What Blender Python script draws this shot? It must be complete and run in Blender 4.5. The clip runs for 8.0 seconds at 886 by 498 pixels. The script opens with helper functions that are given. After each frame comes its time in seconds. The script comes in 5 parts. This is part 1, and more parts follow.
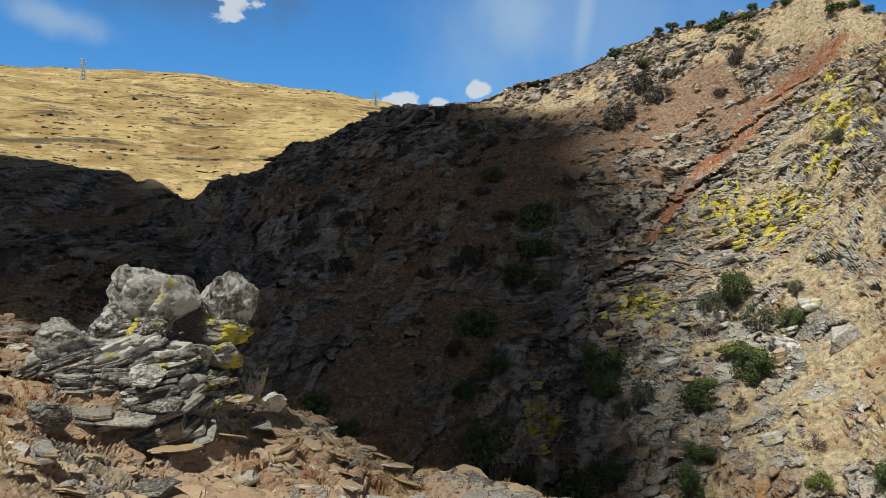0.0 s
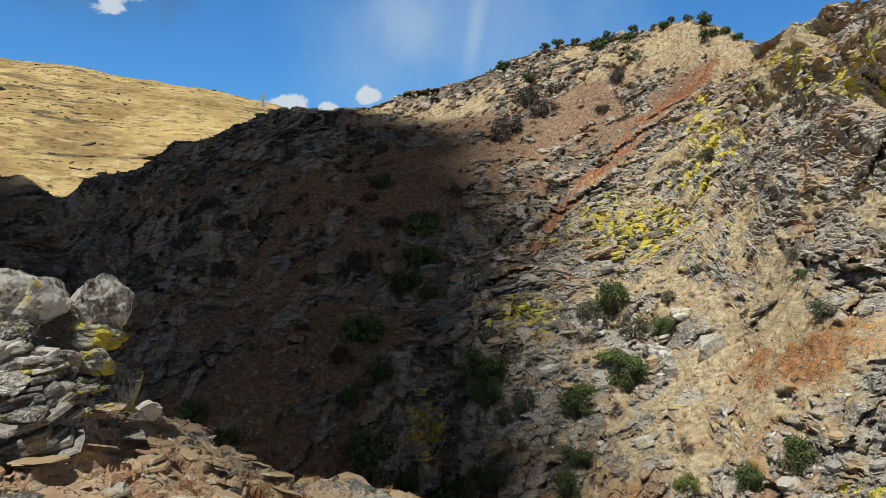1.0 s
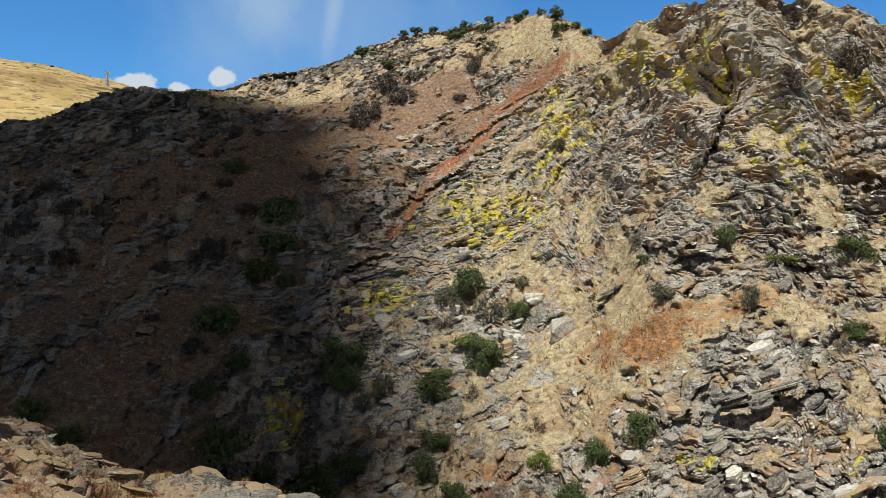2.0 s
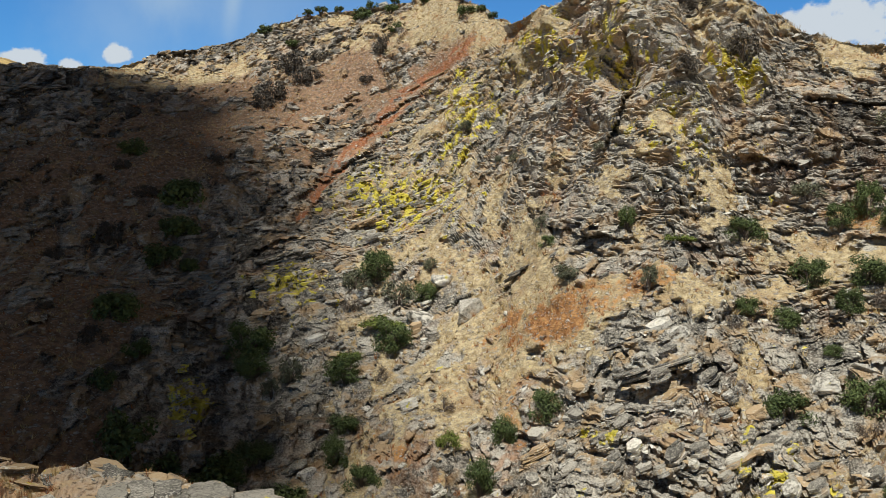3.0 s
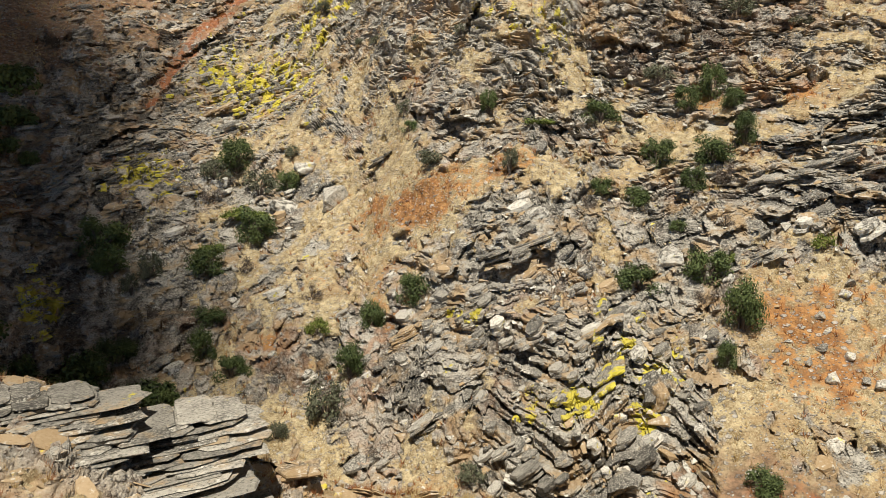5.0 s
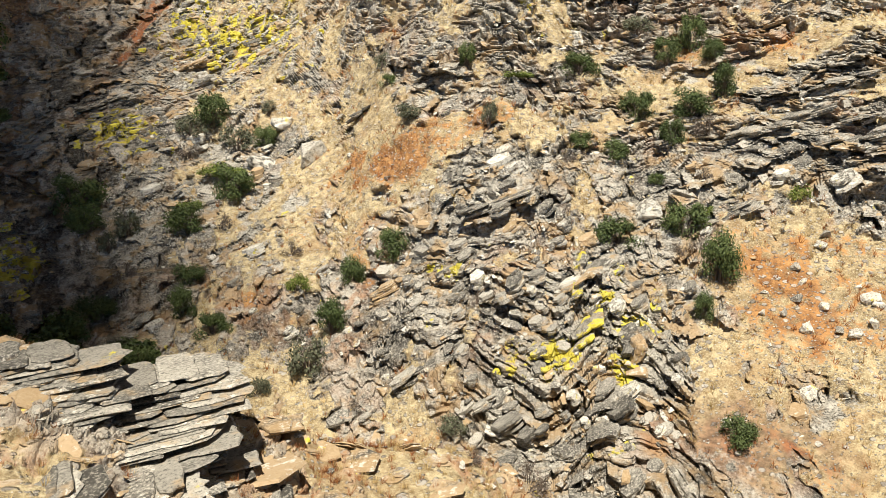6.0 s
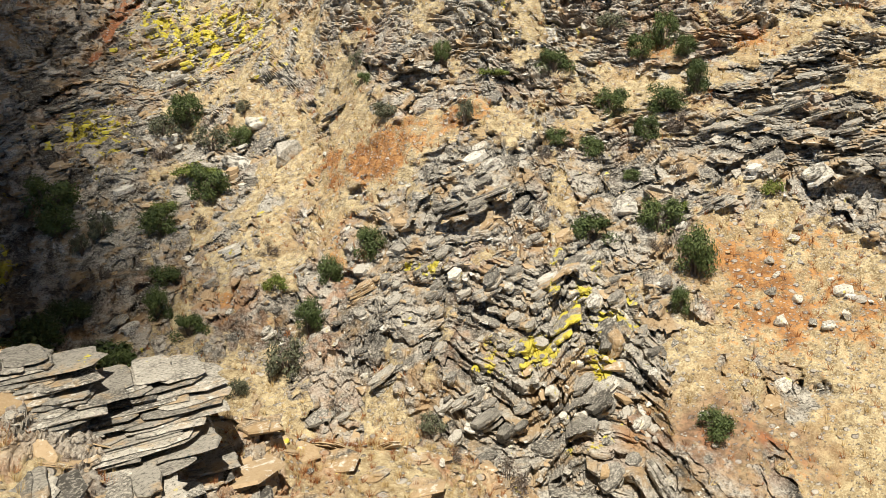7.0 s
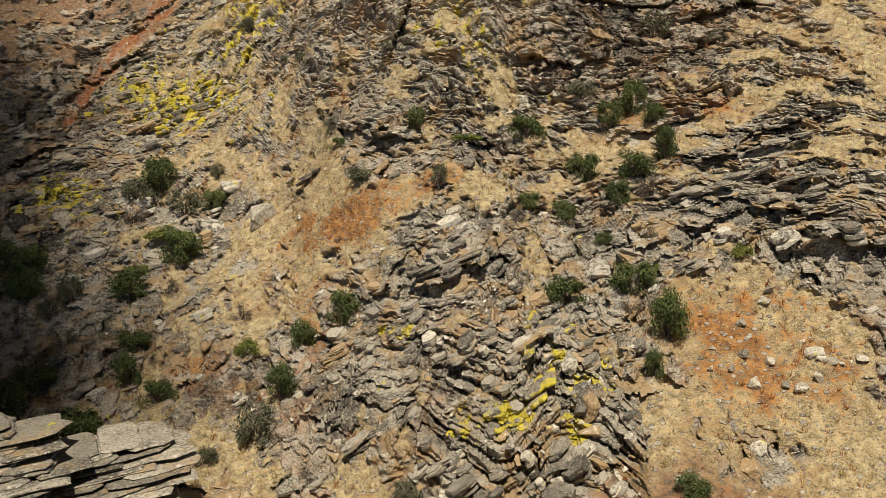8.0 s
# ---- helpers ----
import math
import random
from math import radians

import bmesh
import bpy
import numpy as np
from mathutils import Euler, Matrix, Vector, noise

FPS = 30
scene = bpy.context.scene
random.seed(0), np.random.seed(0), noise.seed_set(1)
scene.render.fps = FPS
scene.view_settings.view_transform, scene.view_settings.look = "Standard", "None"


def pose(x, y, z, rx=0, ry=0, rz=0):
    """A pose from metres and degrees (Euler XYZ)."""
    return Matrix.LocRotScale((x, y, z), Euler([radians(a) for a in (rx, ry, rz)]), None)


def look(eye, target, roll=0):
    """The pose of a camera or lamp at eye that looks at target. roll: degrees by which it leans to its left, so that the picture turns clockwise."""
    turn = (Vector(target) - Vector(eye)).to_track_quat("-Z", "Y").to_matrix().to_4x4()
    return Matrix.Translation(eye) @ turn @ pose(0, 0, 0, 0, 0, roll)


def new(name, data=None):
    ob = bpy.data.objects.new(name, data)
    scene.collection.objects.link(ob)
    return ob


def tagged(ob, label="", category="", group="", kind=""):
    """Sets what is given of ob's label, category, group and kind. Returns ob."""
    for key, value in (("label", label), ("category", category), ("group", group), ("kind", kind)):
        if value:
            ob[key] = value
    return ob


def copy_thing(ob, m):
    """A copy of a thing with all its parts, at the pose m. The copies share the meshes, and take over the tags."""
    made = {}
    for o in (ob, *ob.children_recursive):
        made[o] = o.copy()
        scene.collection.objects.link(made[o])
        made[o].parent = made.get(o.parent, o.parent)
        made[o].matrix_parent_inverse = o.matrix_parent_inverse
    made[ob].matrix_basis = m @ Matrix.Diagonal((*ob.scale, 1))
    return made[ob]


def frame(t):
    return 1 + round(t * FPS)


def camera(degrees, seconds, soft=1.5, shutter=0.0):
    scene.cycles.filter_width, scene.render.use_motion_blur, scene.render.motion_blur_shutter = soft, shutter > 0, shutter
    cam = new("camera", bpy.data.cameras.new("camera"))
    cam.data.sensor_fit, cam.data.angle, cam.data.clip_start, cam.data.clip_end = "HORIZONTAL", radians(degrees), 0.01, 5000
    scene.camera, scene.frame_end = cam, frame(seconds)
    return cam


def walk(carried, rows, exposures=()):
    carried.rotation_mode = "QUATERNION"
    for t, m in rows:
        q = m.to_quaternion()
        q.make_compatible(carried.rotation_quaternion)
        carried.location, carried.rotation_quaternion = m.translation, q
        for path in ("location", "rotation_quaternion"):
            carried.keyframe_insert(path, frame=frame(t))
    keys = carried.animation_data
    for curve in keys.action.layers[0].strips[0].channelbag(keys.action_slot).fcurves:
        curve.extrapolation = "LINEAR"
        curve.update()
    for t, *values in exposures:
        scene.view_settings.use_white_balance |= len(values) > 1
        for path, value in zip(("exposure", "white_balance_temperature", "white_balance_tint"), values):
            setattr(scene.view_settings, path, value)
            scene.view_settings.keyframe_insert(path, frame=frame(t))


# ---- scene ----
# The viewer turns on one spot, high above a rocky shelf, and pans to the right.
EYE = 1.6
cam = camera(56.6, 8.0, soft=0.6, shutter=0.0)
ROWS = [
    # seconds, yaw, pitch, roll
    (0, 0.00, 0.00, -0.00),
    (0.5, -4.13, 0.25, -0.60),
    (1, -7.85, 0.54, -1.08),
    (1.5, -11.83, 0.42, -1.08),
    (2, -17.65, -0.20, -0.96),
    (2.2, -19.17, -0.41, -0.94),
    (3.5, -26.82, -1.87, -0.41),
    (4, -29.60, -2.65, -0.31),
    (4.5, -32.06, -6.17, -0.09),
    (5, -33.52, -9.21, 0.15),
    (5.2, -33.89, -10.26, 0.12),
    (6.5, -35.58, -12.71, 0.82),
    (7, -36.69, -12.51, 0.79),
    (7.5, -37.56, -11.44, 0.69),
    (8, -38.47, -8.13, 0.55),
]
EXPOSURES = [(0.0, 0.08, 6050, 6), (2.0, 0.14, 6150, 6), (3.5, 0.04, 6250, 7), (4.0, -0.03, 6350, 8), (4.5, 0.08, 6550, 8), (5.2, 0.36, 6550, 8), (6.3, 0.68, 6550, 8), (7.0, 0.54, 6600, 8), (7.5, 0.36, 6850, 9), (8.0, -0.04, 7300, 9)]
# the camera swings round the viewer on a short arc
walk(cam, [(t, pose(0.06 * math.sin(math.radians(-yaw)), 0.06 * math.cos(math.radians(-yaw)) - 0.06, EYE, 90 + pitch, roll, yaw))
           for t, yaw, pitch, roll in ROWS], EXPOSURES)

# ---- sky and sun ----
SUN_BEARING, SUN_HEIGHT = 216.0, 65.0     # degrees clockwise from +y, degrees above the horizon
to_sun = Vector((math.sin(radians(SUN_BEARING)) * math.cos(radians(SUN_HEIGHT)),
                 math.cos(radians(SUN_BEARING)) * math.cos(radians(SUN_HEIGHT)), math.sin(radians(SUN_HEIGHT))))
sun = new("sun", bpy.data.lights.new("sun", "SUN"))
sun.data.energy, sun.data.angle, sun.data.color = 5.0, radians(0.55), (1.0, 0.93, 0.81)
sun.matrix_world = look(to_sun * 300, (0, 0, 0))


def direction(bearing, height):
    a, e = radians(bearing), radians(height)
    return (math.sin(a) * math.cos(e), math.cos(a) * math.cos(e), math.sin(e))


world = bpy.data.worlds.new("sky")
scene.world = world
world.use_nodes = True


def build_sky(tree):
    nodes, links = tree.nodes, tree.links
    nodes.clear()
    out, back = nodes.new("ShaderNodeOutputWorld"), nodes.new("ShaderNodeBackground")
    sky = nodes.new("ShaderNodeTexSky")
    sky.sky_type, sky.sun_disc = "NISHITA", False
    sky.sun_elevation, sky.sun_rotation = radians(SUN_HEIGHT), radians(SUN_BEARING)
    sky.air_density, sky.dust_density, sky.ozone_density = 1.0, 0.4, 1.6
    back.inputs["Strength"].default_value = 0.057
    coord = nodes.new("ShaderNodeTexCoord")

    def mathnode(op, a, b=None, c=None):
        n = nodes.new("ShaderNodeMath")
        n.operation = op
        for i, v in enumerate((a, b, c)):
            if v is None:
                continue
            if isinstance(v, (int, float)):
                n.inputs[i].default_value = v
            else:
                links.new(v, n.inputs[i])
        return n.outputs[0]

    def noise_at(scale, detail, stretch):
        m = nodes.new("ShaderNodeMapping")
        m.inputs["Scale"].default_value = stretch
        links.new(coord.outputs["Generated"], m.inputs["Vector"])
        n = nodes.new("ShaderNodeTexNoise")
        n.inputs["Scale"].default_value, n.inputs["Detail"].default_value, n.inputs["Roughness"].default_value = scale, detail, 0.58
        links.new(m.outputs[0], n.inputs["Vector"])
        return n.outputs["Fac"]

    wisp, puff = noise_at(7.0, 7.0, (1, 1, 0.7)), noise_at(34.0, 7.0, (1, 1, 1.3))

    def cloud(col, bearing, height, wide, tall, tilt, ragged, amount, colour, fine):
        """One cloud of the sky round a direction: wide, tall in degrees, tilt in degrees."""
        c = Vector(direction(bearing, height))
        right = Vector((math.cos(radians(bearing)), -math.sin(radians(bearing)), 0))
        up = right.cross(c)
        a = radians(tilt)
        ax, ay = right * math.cos(a) + up * math.sin(a), up * math.cos(a) - right * math.sin(a)
        terms = []
        for axis, size in ((ax, wide), (ay, tall)):
            d = nodes.new("ShaderNodeVectorMath")
            d.operation = "DOT_PRODUCT"
            d.inputs[1].default_value = axis
            links.new(coord.outputs["Generated"], d.inputs[0])
            terms.append(mathnode("POWER", mathnode("ABSOLUTE", mathnode("DIVIDE", d.outputs["Value"], math.sin(radians(size)))), 2.0))
        dist = mathnode("SQRT", mathnode("ADD", terms[0], terms[1]))
        field = mathnode("SUBTRACT", mathnode("SUBTRACT", 1.0, dist), mathnode("MULTIPLY", mathnode("SUBTRACT", puff if fine else wisp, 0.5), -ragged))
        ramp = nodes.new("ShaderNodeMapRange")
        ramp.interpolation_type = "SMOOTHSTEP"
        ramp.inputs["From Min"].default_value, ramp.inputs["From Max"].default_value = 0.0, 0.35 if fine else 0.9
        ramp.inputs["To Max"].default_value = amount
        links.new(field, ramp.inputs["Value"])
        mix = nodes.new("ShaderNodeMix")
        mix.data_type = "RGBA"
        links.new(ramp.outputs[0], mix.inputs["Factor"])
        links.new(col, mix.inputs["A"])
        mix.inputs["B"].default_value = (*colour, 1)
        return mix.outputs["Result"]

    white, haze, grey = (10.5, 10.9, 11.4), (7.2, 9.0, 10.8), (1.7, 2.7, 4.4)
    deep = nodes.new("ShaderNodeMix")
    deep.data_type, deep.blend_type = "RGBA", "MULTIPLY"
    deep.inputs["Factor"].default_value = 1.0
    deep.inputs["B"].default_value = (0.70, 1.42, 2.08, 1)      # clear mountain air
    links.new(sky.outputs["Color"], deep.inputs["A"])
    col = deep.outputs["Result"]
    # broken cloud higher up, all round, out of view, added to dull blue fill
    part_ = nodes.new("ShaderNodeSeparateXYZ")
    links.new(coord.outputs["Generated"], part_.inputs[0])
    high = nodes.new("ShaderNodeMapRange")
    high.interpolation_type = "SMOOTHSTEP"
    high.inputs["From Min"].default_value, high.inputs["From Max"].default_value = 0.295, 0.40
    links.new(part_.outputs["Z"], high.inputs["Value"])
    broken = nodes.new("ShaderNodeMapRange")
    broken.interpolation_type = "SMOOTHSTEP"
    broken.inputs["From Min"].default_value, broken.inputs["From Max"].default_value = 0.24, 0.38
    links.new(noise_at(2.6, 6.0, (1, 1, 1)), broken.inputs["Value"])
    over = nodes.new("ShaderNodeMix")
    over.data_type = "RGBA"
    links.new(mathnode("MULTIPLY", high.outputs[0], broken.outputs[0]), over.inputs["Factor"])
    links.new(col, over.inputs["A"])
    over.inputs["B"].default_value = (1.05, 0.9, 0.74, 1)
    col = over.outputs["Result"]
    col = cloud(col, 9, 15, 15, 9, 12, 1.4, 0.36, haze, False)      # thin veil
    col = cloud(col, 5.5, 16, 3.2, 6, 25, 1.6, 0.5, haze, False)
    col = cloud(col, 9.8, 15.5, 0.9, 5.0, -8, 0.8, 0.5, haze, False)     # upright wisp
    col = cloud(col, -17, 18.0, 10, 4.6, 6, 1.6, 0.9, grey, False)   # dark underside
    col = cloud(col, -14.2, 16.6, 2.2, 1.3, 10, 3.0, 0.9, white, True)
    col = cloud(col, -25.0, 14.2, 5.0, 1.5, -14, 2.2, 0.6, (7.0, 8.4, 10.0), False)
    col = cloud(col, -3, 10.2, 1.6, 0.7, -4, 2.2, 0.95, white, True)
    col = cloud(col, -0.3, 9.9, 0.9, 0.6, 0, 2.2, 0.95, white, True)
    col = cloud(col, 2.3, 11.0, 0.9, 0.65, 4, 2.2, 0.95, white, True)
    col = cloud(col, 49, 12.8, 5.5, 2.0, 8, 2.2, 0.95, white, True)
    col = cloud(col, 56, 14.0, 6.0, 2.4, 8, 2.4, 0.6, haze, False)
    links.new(col, back.inputs["Color"])
    links.new(back.outputs[0], out.inputs["Surface"])


build_sky(world.node_tree)

# ---- the lie of the land ----
# bearings in degrees clockwise from +y, heights in degrees above the eye or in metres from the eye
SHELF = [  # bearing, distance of the shelf's rim, its angle below the eye
    (-60, 26, 1), (-40, 26, -1.5), (-28, 25, -3.6), (-24, 24.5, -5.6), (-20, 24, -7.4), (-15, 23, -8.9), (-12, 22, -9.9), (-9.5, 21.5, -10.9), (-5, 21, -13.6), (-3, 20.5, -14.8),
    (2, 20, -15.7), (6, 19.5, -16.8), (10, 19, -18.2), (15, 18.5, -20.9), (21.5, 18, -22.5), (24, 18, -23.8), (28, 18, -25.5),
    (34, 18.5, -25.6), (39, 18.5, -26.8), (43, 18.5, -29.5), (48, 17, -33), (60, 15, -38), (80, 14, -38)]
GORGE = [  # bearing, distance and depth of the gorge's bottom, distance of the crest behind it
    (-60, 50, -8, 240), (-28, 50, -9, 230), (-19, 48, -10, 190), (-16.5, 47, -10.5, 125), (-10, 45, -12, 108), (0, 42, -14.5, 118), (8, 40, -16, 132),
    (15, 38, -16.5, 134), (20, 36, -17, 130), (24, 35, -17, 116), (28, 34, -17, 96), (32, 32, -17, 80), (38, 30, -16.6, 73), (45, 28.5, -16.6, 72),
    (52, 27.5, -16.8, 74), (60, 27, -17, 76), (80, 27, -17, 80)]
CREST = [  # bearing, height of the crest
    (-60, 5), (-40, 6), (-28.3, 5.7), (-24.5, 5.4), (-20.5, 4.5), (-16.6, 3.2), (-14.8, 4.6), (-12.2, 5.9), (-11, 7.2), (-7.2, 8.1), (-5.6, 8.9),
    (-3.3, 9.6), (-0.9, 9.7), (2.2, 10.5), (4.6, 11.1), (8.4, 11.9), (10.7, 12.9), (13, 13.9), (15, 14.4), (18.3, 15.2), (22, 15.6), (25.3, 15.8),
    (27.8, 14.1), (28.9, 14.1), (30.6, 15), (32, 15.4), (34, 15.6), (37, 16.9), (40, 16.6), (42, 15.4), (44, 14.3), (46.1, 12.9), (49.2, 12),
    (55, 11.2), (65, 10.5), (80, 9)]
FAR = [(-60, 8.5), (-40, 9.9), (-28, 10.2), (-23.5, 10.2), (-19, 10.6), (-13.7, 10.3), (-7.2, 10.1), (-5.3, 9.8), (-2.5, 9.0), (2, 7.5), (8, 5), (20, 3), (80, 3)]


def along(table, col, az, soft=0.0):
    t = np.array(table, float)
    if soft == 0:
        return np.interp(az, t[:, 0], t[:, col])
    return sum(np.interp(az + soft * k, t[:, 0], t[:, col]) * w for k, w in ((-1, .25), (-.5, .25), (0, .0), (.5, .25), (1, .25)))


def hash01(ix, iy, iz, salt):
    h = (ix.astype(np.int64) * 374761393 + iy.astype(np.int64) * 668265263 + iz.astype(np.int64) * 2147483647 + salt * 1274126177) & 0xFFFFFFFF
    h = ((h ^ (h >> 13)) * 1274126177) & 0xFFFFFFFF
    h = ((h ^ (h >> 16)) * 2246822519) & 0xFFFFFFFF
    return ((h ^ (h >> 15)) & 0xFFFFFF) / float(0x1000000)


def value_noise(p, salt=0):
    """Smooth noise, -1 to 1, at the rows of p."""
    i = np.floor(p).astype(np.int64)
    f = p - i
    f = f * f * f * (f * (f * 6 - 15) + 10)
    total = 0
    for dx in (0, 1):
        for dy in (0, 1):
            for dz in (0, 1):
                w = (f[:, 0] if dx else 1 - f[:, 0]) * (f[:, 1] if dy else 1 - f[:, 1]) * (f[:, 2] if dz else 1 - f[:, 2])
                total = total + w * hash01(i[:, 0] + dx, i[:, 1] + dy, i[:, 2] + dz, salt)
    return total * 2 - 1


def fractal(p, octaves, salt=0, gain=0.5):
    total, amp = 0, 1.0
    for k in range(octaves):
        total, p, amp = total + amp * value_noise(p, salt + k), p * 2.03 + 7.1, amp * gain
    return total


def slope_shape(az, u):
    """Distance and height from the eye on the far wall of the gorge; u goes from its foot, 0, to its crest, 1."""
    rb, zb, rc = along(GORGE, 1, az, 3), along(GORGE, 2, az, 3), along(GORGE, 3, az, 3)
    zc = rc * np.tan(np.radians(along(CREST, 1, az, 0.8)))
    bend = 1.0 + 0.16 * np.sin(np.clip((az - 10) / 30, 0, 1) * np.pi)
    return rb + (rc - rb) * u, zb + (zc - zb) * u ** bend


def land(az, v):
    """The bare land. v: 0 to 1 the shelf, 1 to 2 down into the gorge, 2 to 3 up to the crest, 3 to 4 behind it, 4 to 5 the far hill, 5 to 6 the horizon."""
    re, ze = along(SHELF, 1, az, 2), 0
    ze = re * np.tan(np.radians(along(SHELF, 2, az, 2)))
    k = np.clip(v, 0, 1)
    r = re * k
    fall = np.clip((r - 1.5) / 8.0, 0, 1)
    fall = fall * fall * (3 - 2 * fall)
    dish = 0.25 + 1.1 * np.clip((-8 - az) / 12, 0, 1) * np.clip((az + 75) / 30, 0, 1)      # the shelf's floor lies below its rim
    z = -EYE + (ze - dish + EYE) * fall + dish * np.clip((r - 9.5) / (re - 9.5), 0, 1)
    rb, zb = slope_shape(az, 0 * az)
    k = np.clip(v - 1, 0, 1)
    r, z = np.where(v > 1, re + (rb - re) * k, r), np.where(v > 1, ze + (zb - ze) * (1 - (1 - k) ** 2.2), z)
    rs, zs = slope_shape(az, np.clip(v - 2, 0, 1))
    r, z = np.where(v > 2, rs, r), np.where(v > 2, zs, z)
    rc, zc = slope_shape(az, 0 * az + 1)
    k = np.clip(v - 3, 0, 1)
    zf = np.minimum(zc - 12, 400 * np.tan(np.radians(2.2)))
    r, z = np.where(v > 3, rc + (420 - rc) * k ** 2, r), np.where(v > 3, zc + (zf - zc) * (1 - (1 - k) ** 3) * np.minimum(1, k * 4), z)
    top = 1350 * np.tan(np.radians(along(FAR, 1, az, 2.5)))
    k = np.clip(v - 4, 0, 1)
    r, z = np.where(v > 4, 420 + 930 * k, r), np.where(v > 4, zf + (top - zf) * np.sin(k * np.pi / 2) ** 1.15, z)
    k = np.clip(v - 5, 0, 1)
    r, z = np.where(v > 5, 1350 + 3200 * k, r), np.where(v > 5, top + (20 - top) * k ** 0.7, z)
    return r, z


def place(az, v):
    r, z = land(np.asarray(az, float), np.asarray(v, float))
    a = np.radians(az)
    return np.stack([r * np.sin(a), r * np.cos(a), z + EYE], -1)
# ---- end of the lie ----

# ---- materials ----
def shader(name, rough=0.9):
    m = bpy.data.materials.new(name)
    m.use_nodes = True
    t = m.node_tree
    bsdf = t.nodes["Principled BSDF"]
    bsdf.inputs["Roughness"].default_value = rough
    bsdf.inputs["Specular IOR Level"].default_value = 0.25
    return m, t, bsdf


class Net:
    """Short ways to write shader nodes."""

    def __init__(self, tree):
        self.t = tree
        self.co = tree.nodes.new("ShaderNodeTexCoord").outputs["Object"]

    def plug(self, socket, v):
        if isinstance(v, (int, float)):
            socket.default_value = v
        elif isinstance(v, tuple):
            socket.default_value = (*v, 1) if len(v) == 3 and len(socket.default_value) == 4 else v
        else:
            self.t.links.new(v, socket)

    def math(self, op, a, b=0.0, clamp=False):
        n = self.t.nodes.new("ShaderNodeMath")
        n.operation, n.use_clamp = op, clamp
        self.plug(n.inputs[0], a), self.plug(n.inputs[1], b)
        return n.outputs[0]

    def mapped(self, scale=(1, 1, 1), turn=(0, 0, 0), vec=None):
        n = self.t.nodes.new("ShaderNodeMapping")
        n.inputs["Scale"].default_value = scale
        n.inputs["Rotation"].default_value = [radians(a) for a in turn]
        self.plug(n.inputs["Vector"], vec or self.co)
        return n.outputs[0]

    def noise(self, scale, detail=4.0, rough=0.55, vec=None, warp=0.0):
        n = self.t.nodes.new("ShaderNodeTexNoise")
        n.inputs["Scale"].default_value, n.inputs["Detail"].default_value = scale, detail
        n.inputs["Roughness"].default_value, n.inputs["Distortion"].default_value = rough, warp
        self.plug(n.inputs["Vector"], vec or self.co)
        return n.outputs["Fac"]

    def cells(self, scale, vec=None, feature="F1", out="Distance"):
        n = self.t.nodes.new("ShaderNodeTexVoronoi")
        n.feature = feature
        n.inputs["Scale"].default_value = scale
        self.plug(n.inputs["Vector"], vec or self.co)
        return n.outputs[out]

    def span(self, v, a, b, lo=0.0, hi=1.0):
        n = self.t.nodes.new("ShaderNodeMapRange")
        n.interpolation_type = "SMOOTHSTEP"
        for key, x in (("Value", v), ("From Min", a), ("From Max", b), ("To Min", lo), ("To Max", hi)):
            self.plug(n.inputs[key], x)
        return n.outputs[0]

    def mix(self, f, a, b, kind="MIX"):
        n = self.t.nodes.new("ShaderNodeMix")
        n.data_type, n.blend_type = "RGBA", kind
        self.plug(n.inputs["Factor"], f), self.plug(n.inputs["A"], a), self.plug(n.inputs["B"], b)
        return n.outputs["Result"]

    def attr(self, name):
        n = self.t.nodes.new("ShaderNodeAttribute")
        n.attribute_name = name
        return n.outputs["Fac"]

    def random(self):
        return self.t.nodes.new("ShaderNodeObjectInfo").outputs["Random"]

    def island(self):
        return self.t.nodes.new("ShaderNodeNewGeometry").outputs["Random Per Island"]

    def bump(self, height, strength, distance, bsdf, below=None):
        n = self.t.nodes.new("ShaderNodeBump")
        n.inputs["Strength"].default_value, n.inputs["Distance"].default_value = strength, distance
        self.plug(n.inputs["Height"], height)
        if below:
            self.plug(n.inputs["Normal"], below)
        self.t.links.new(n.outputs[0], bsdf.inputs["Normal"])
        return n.outputs[0]


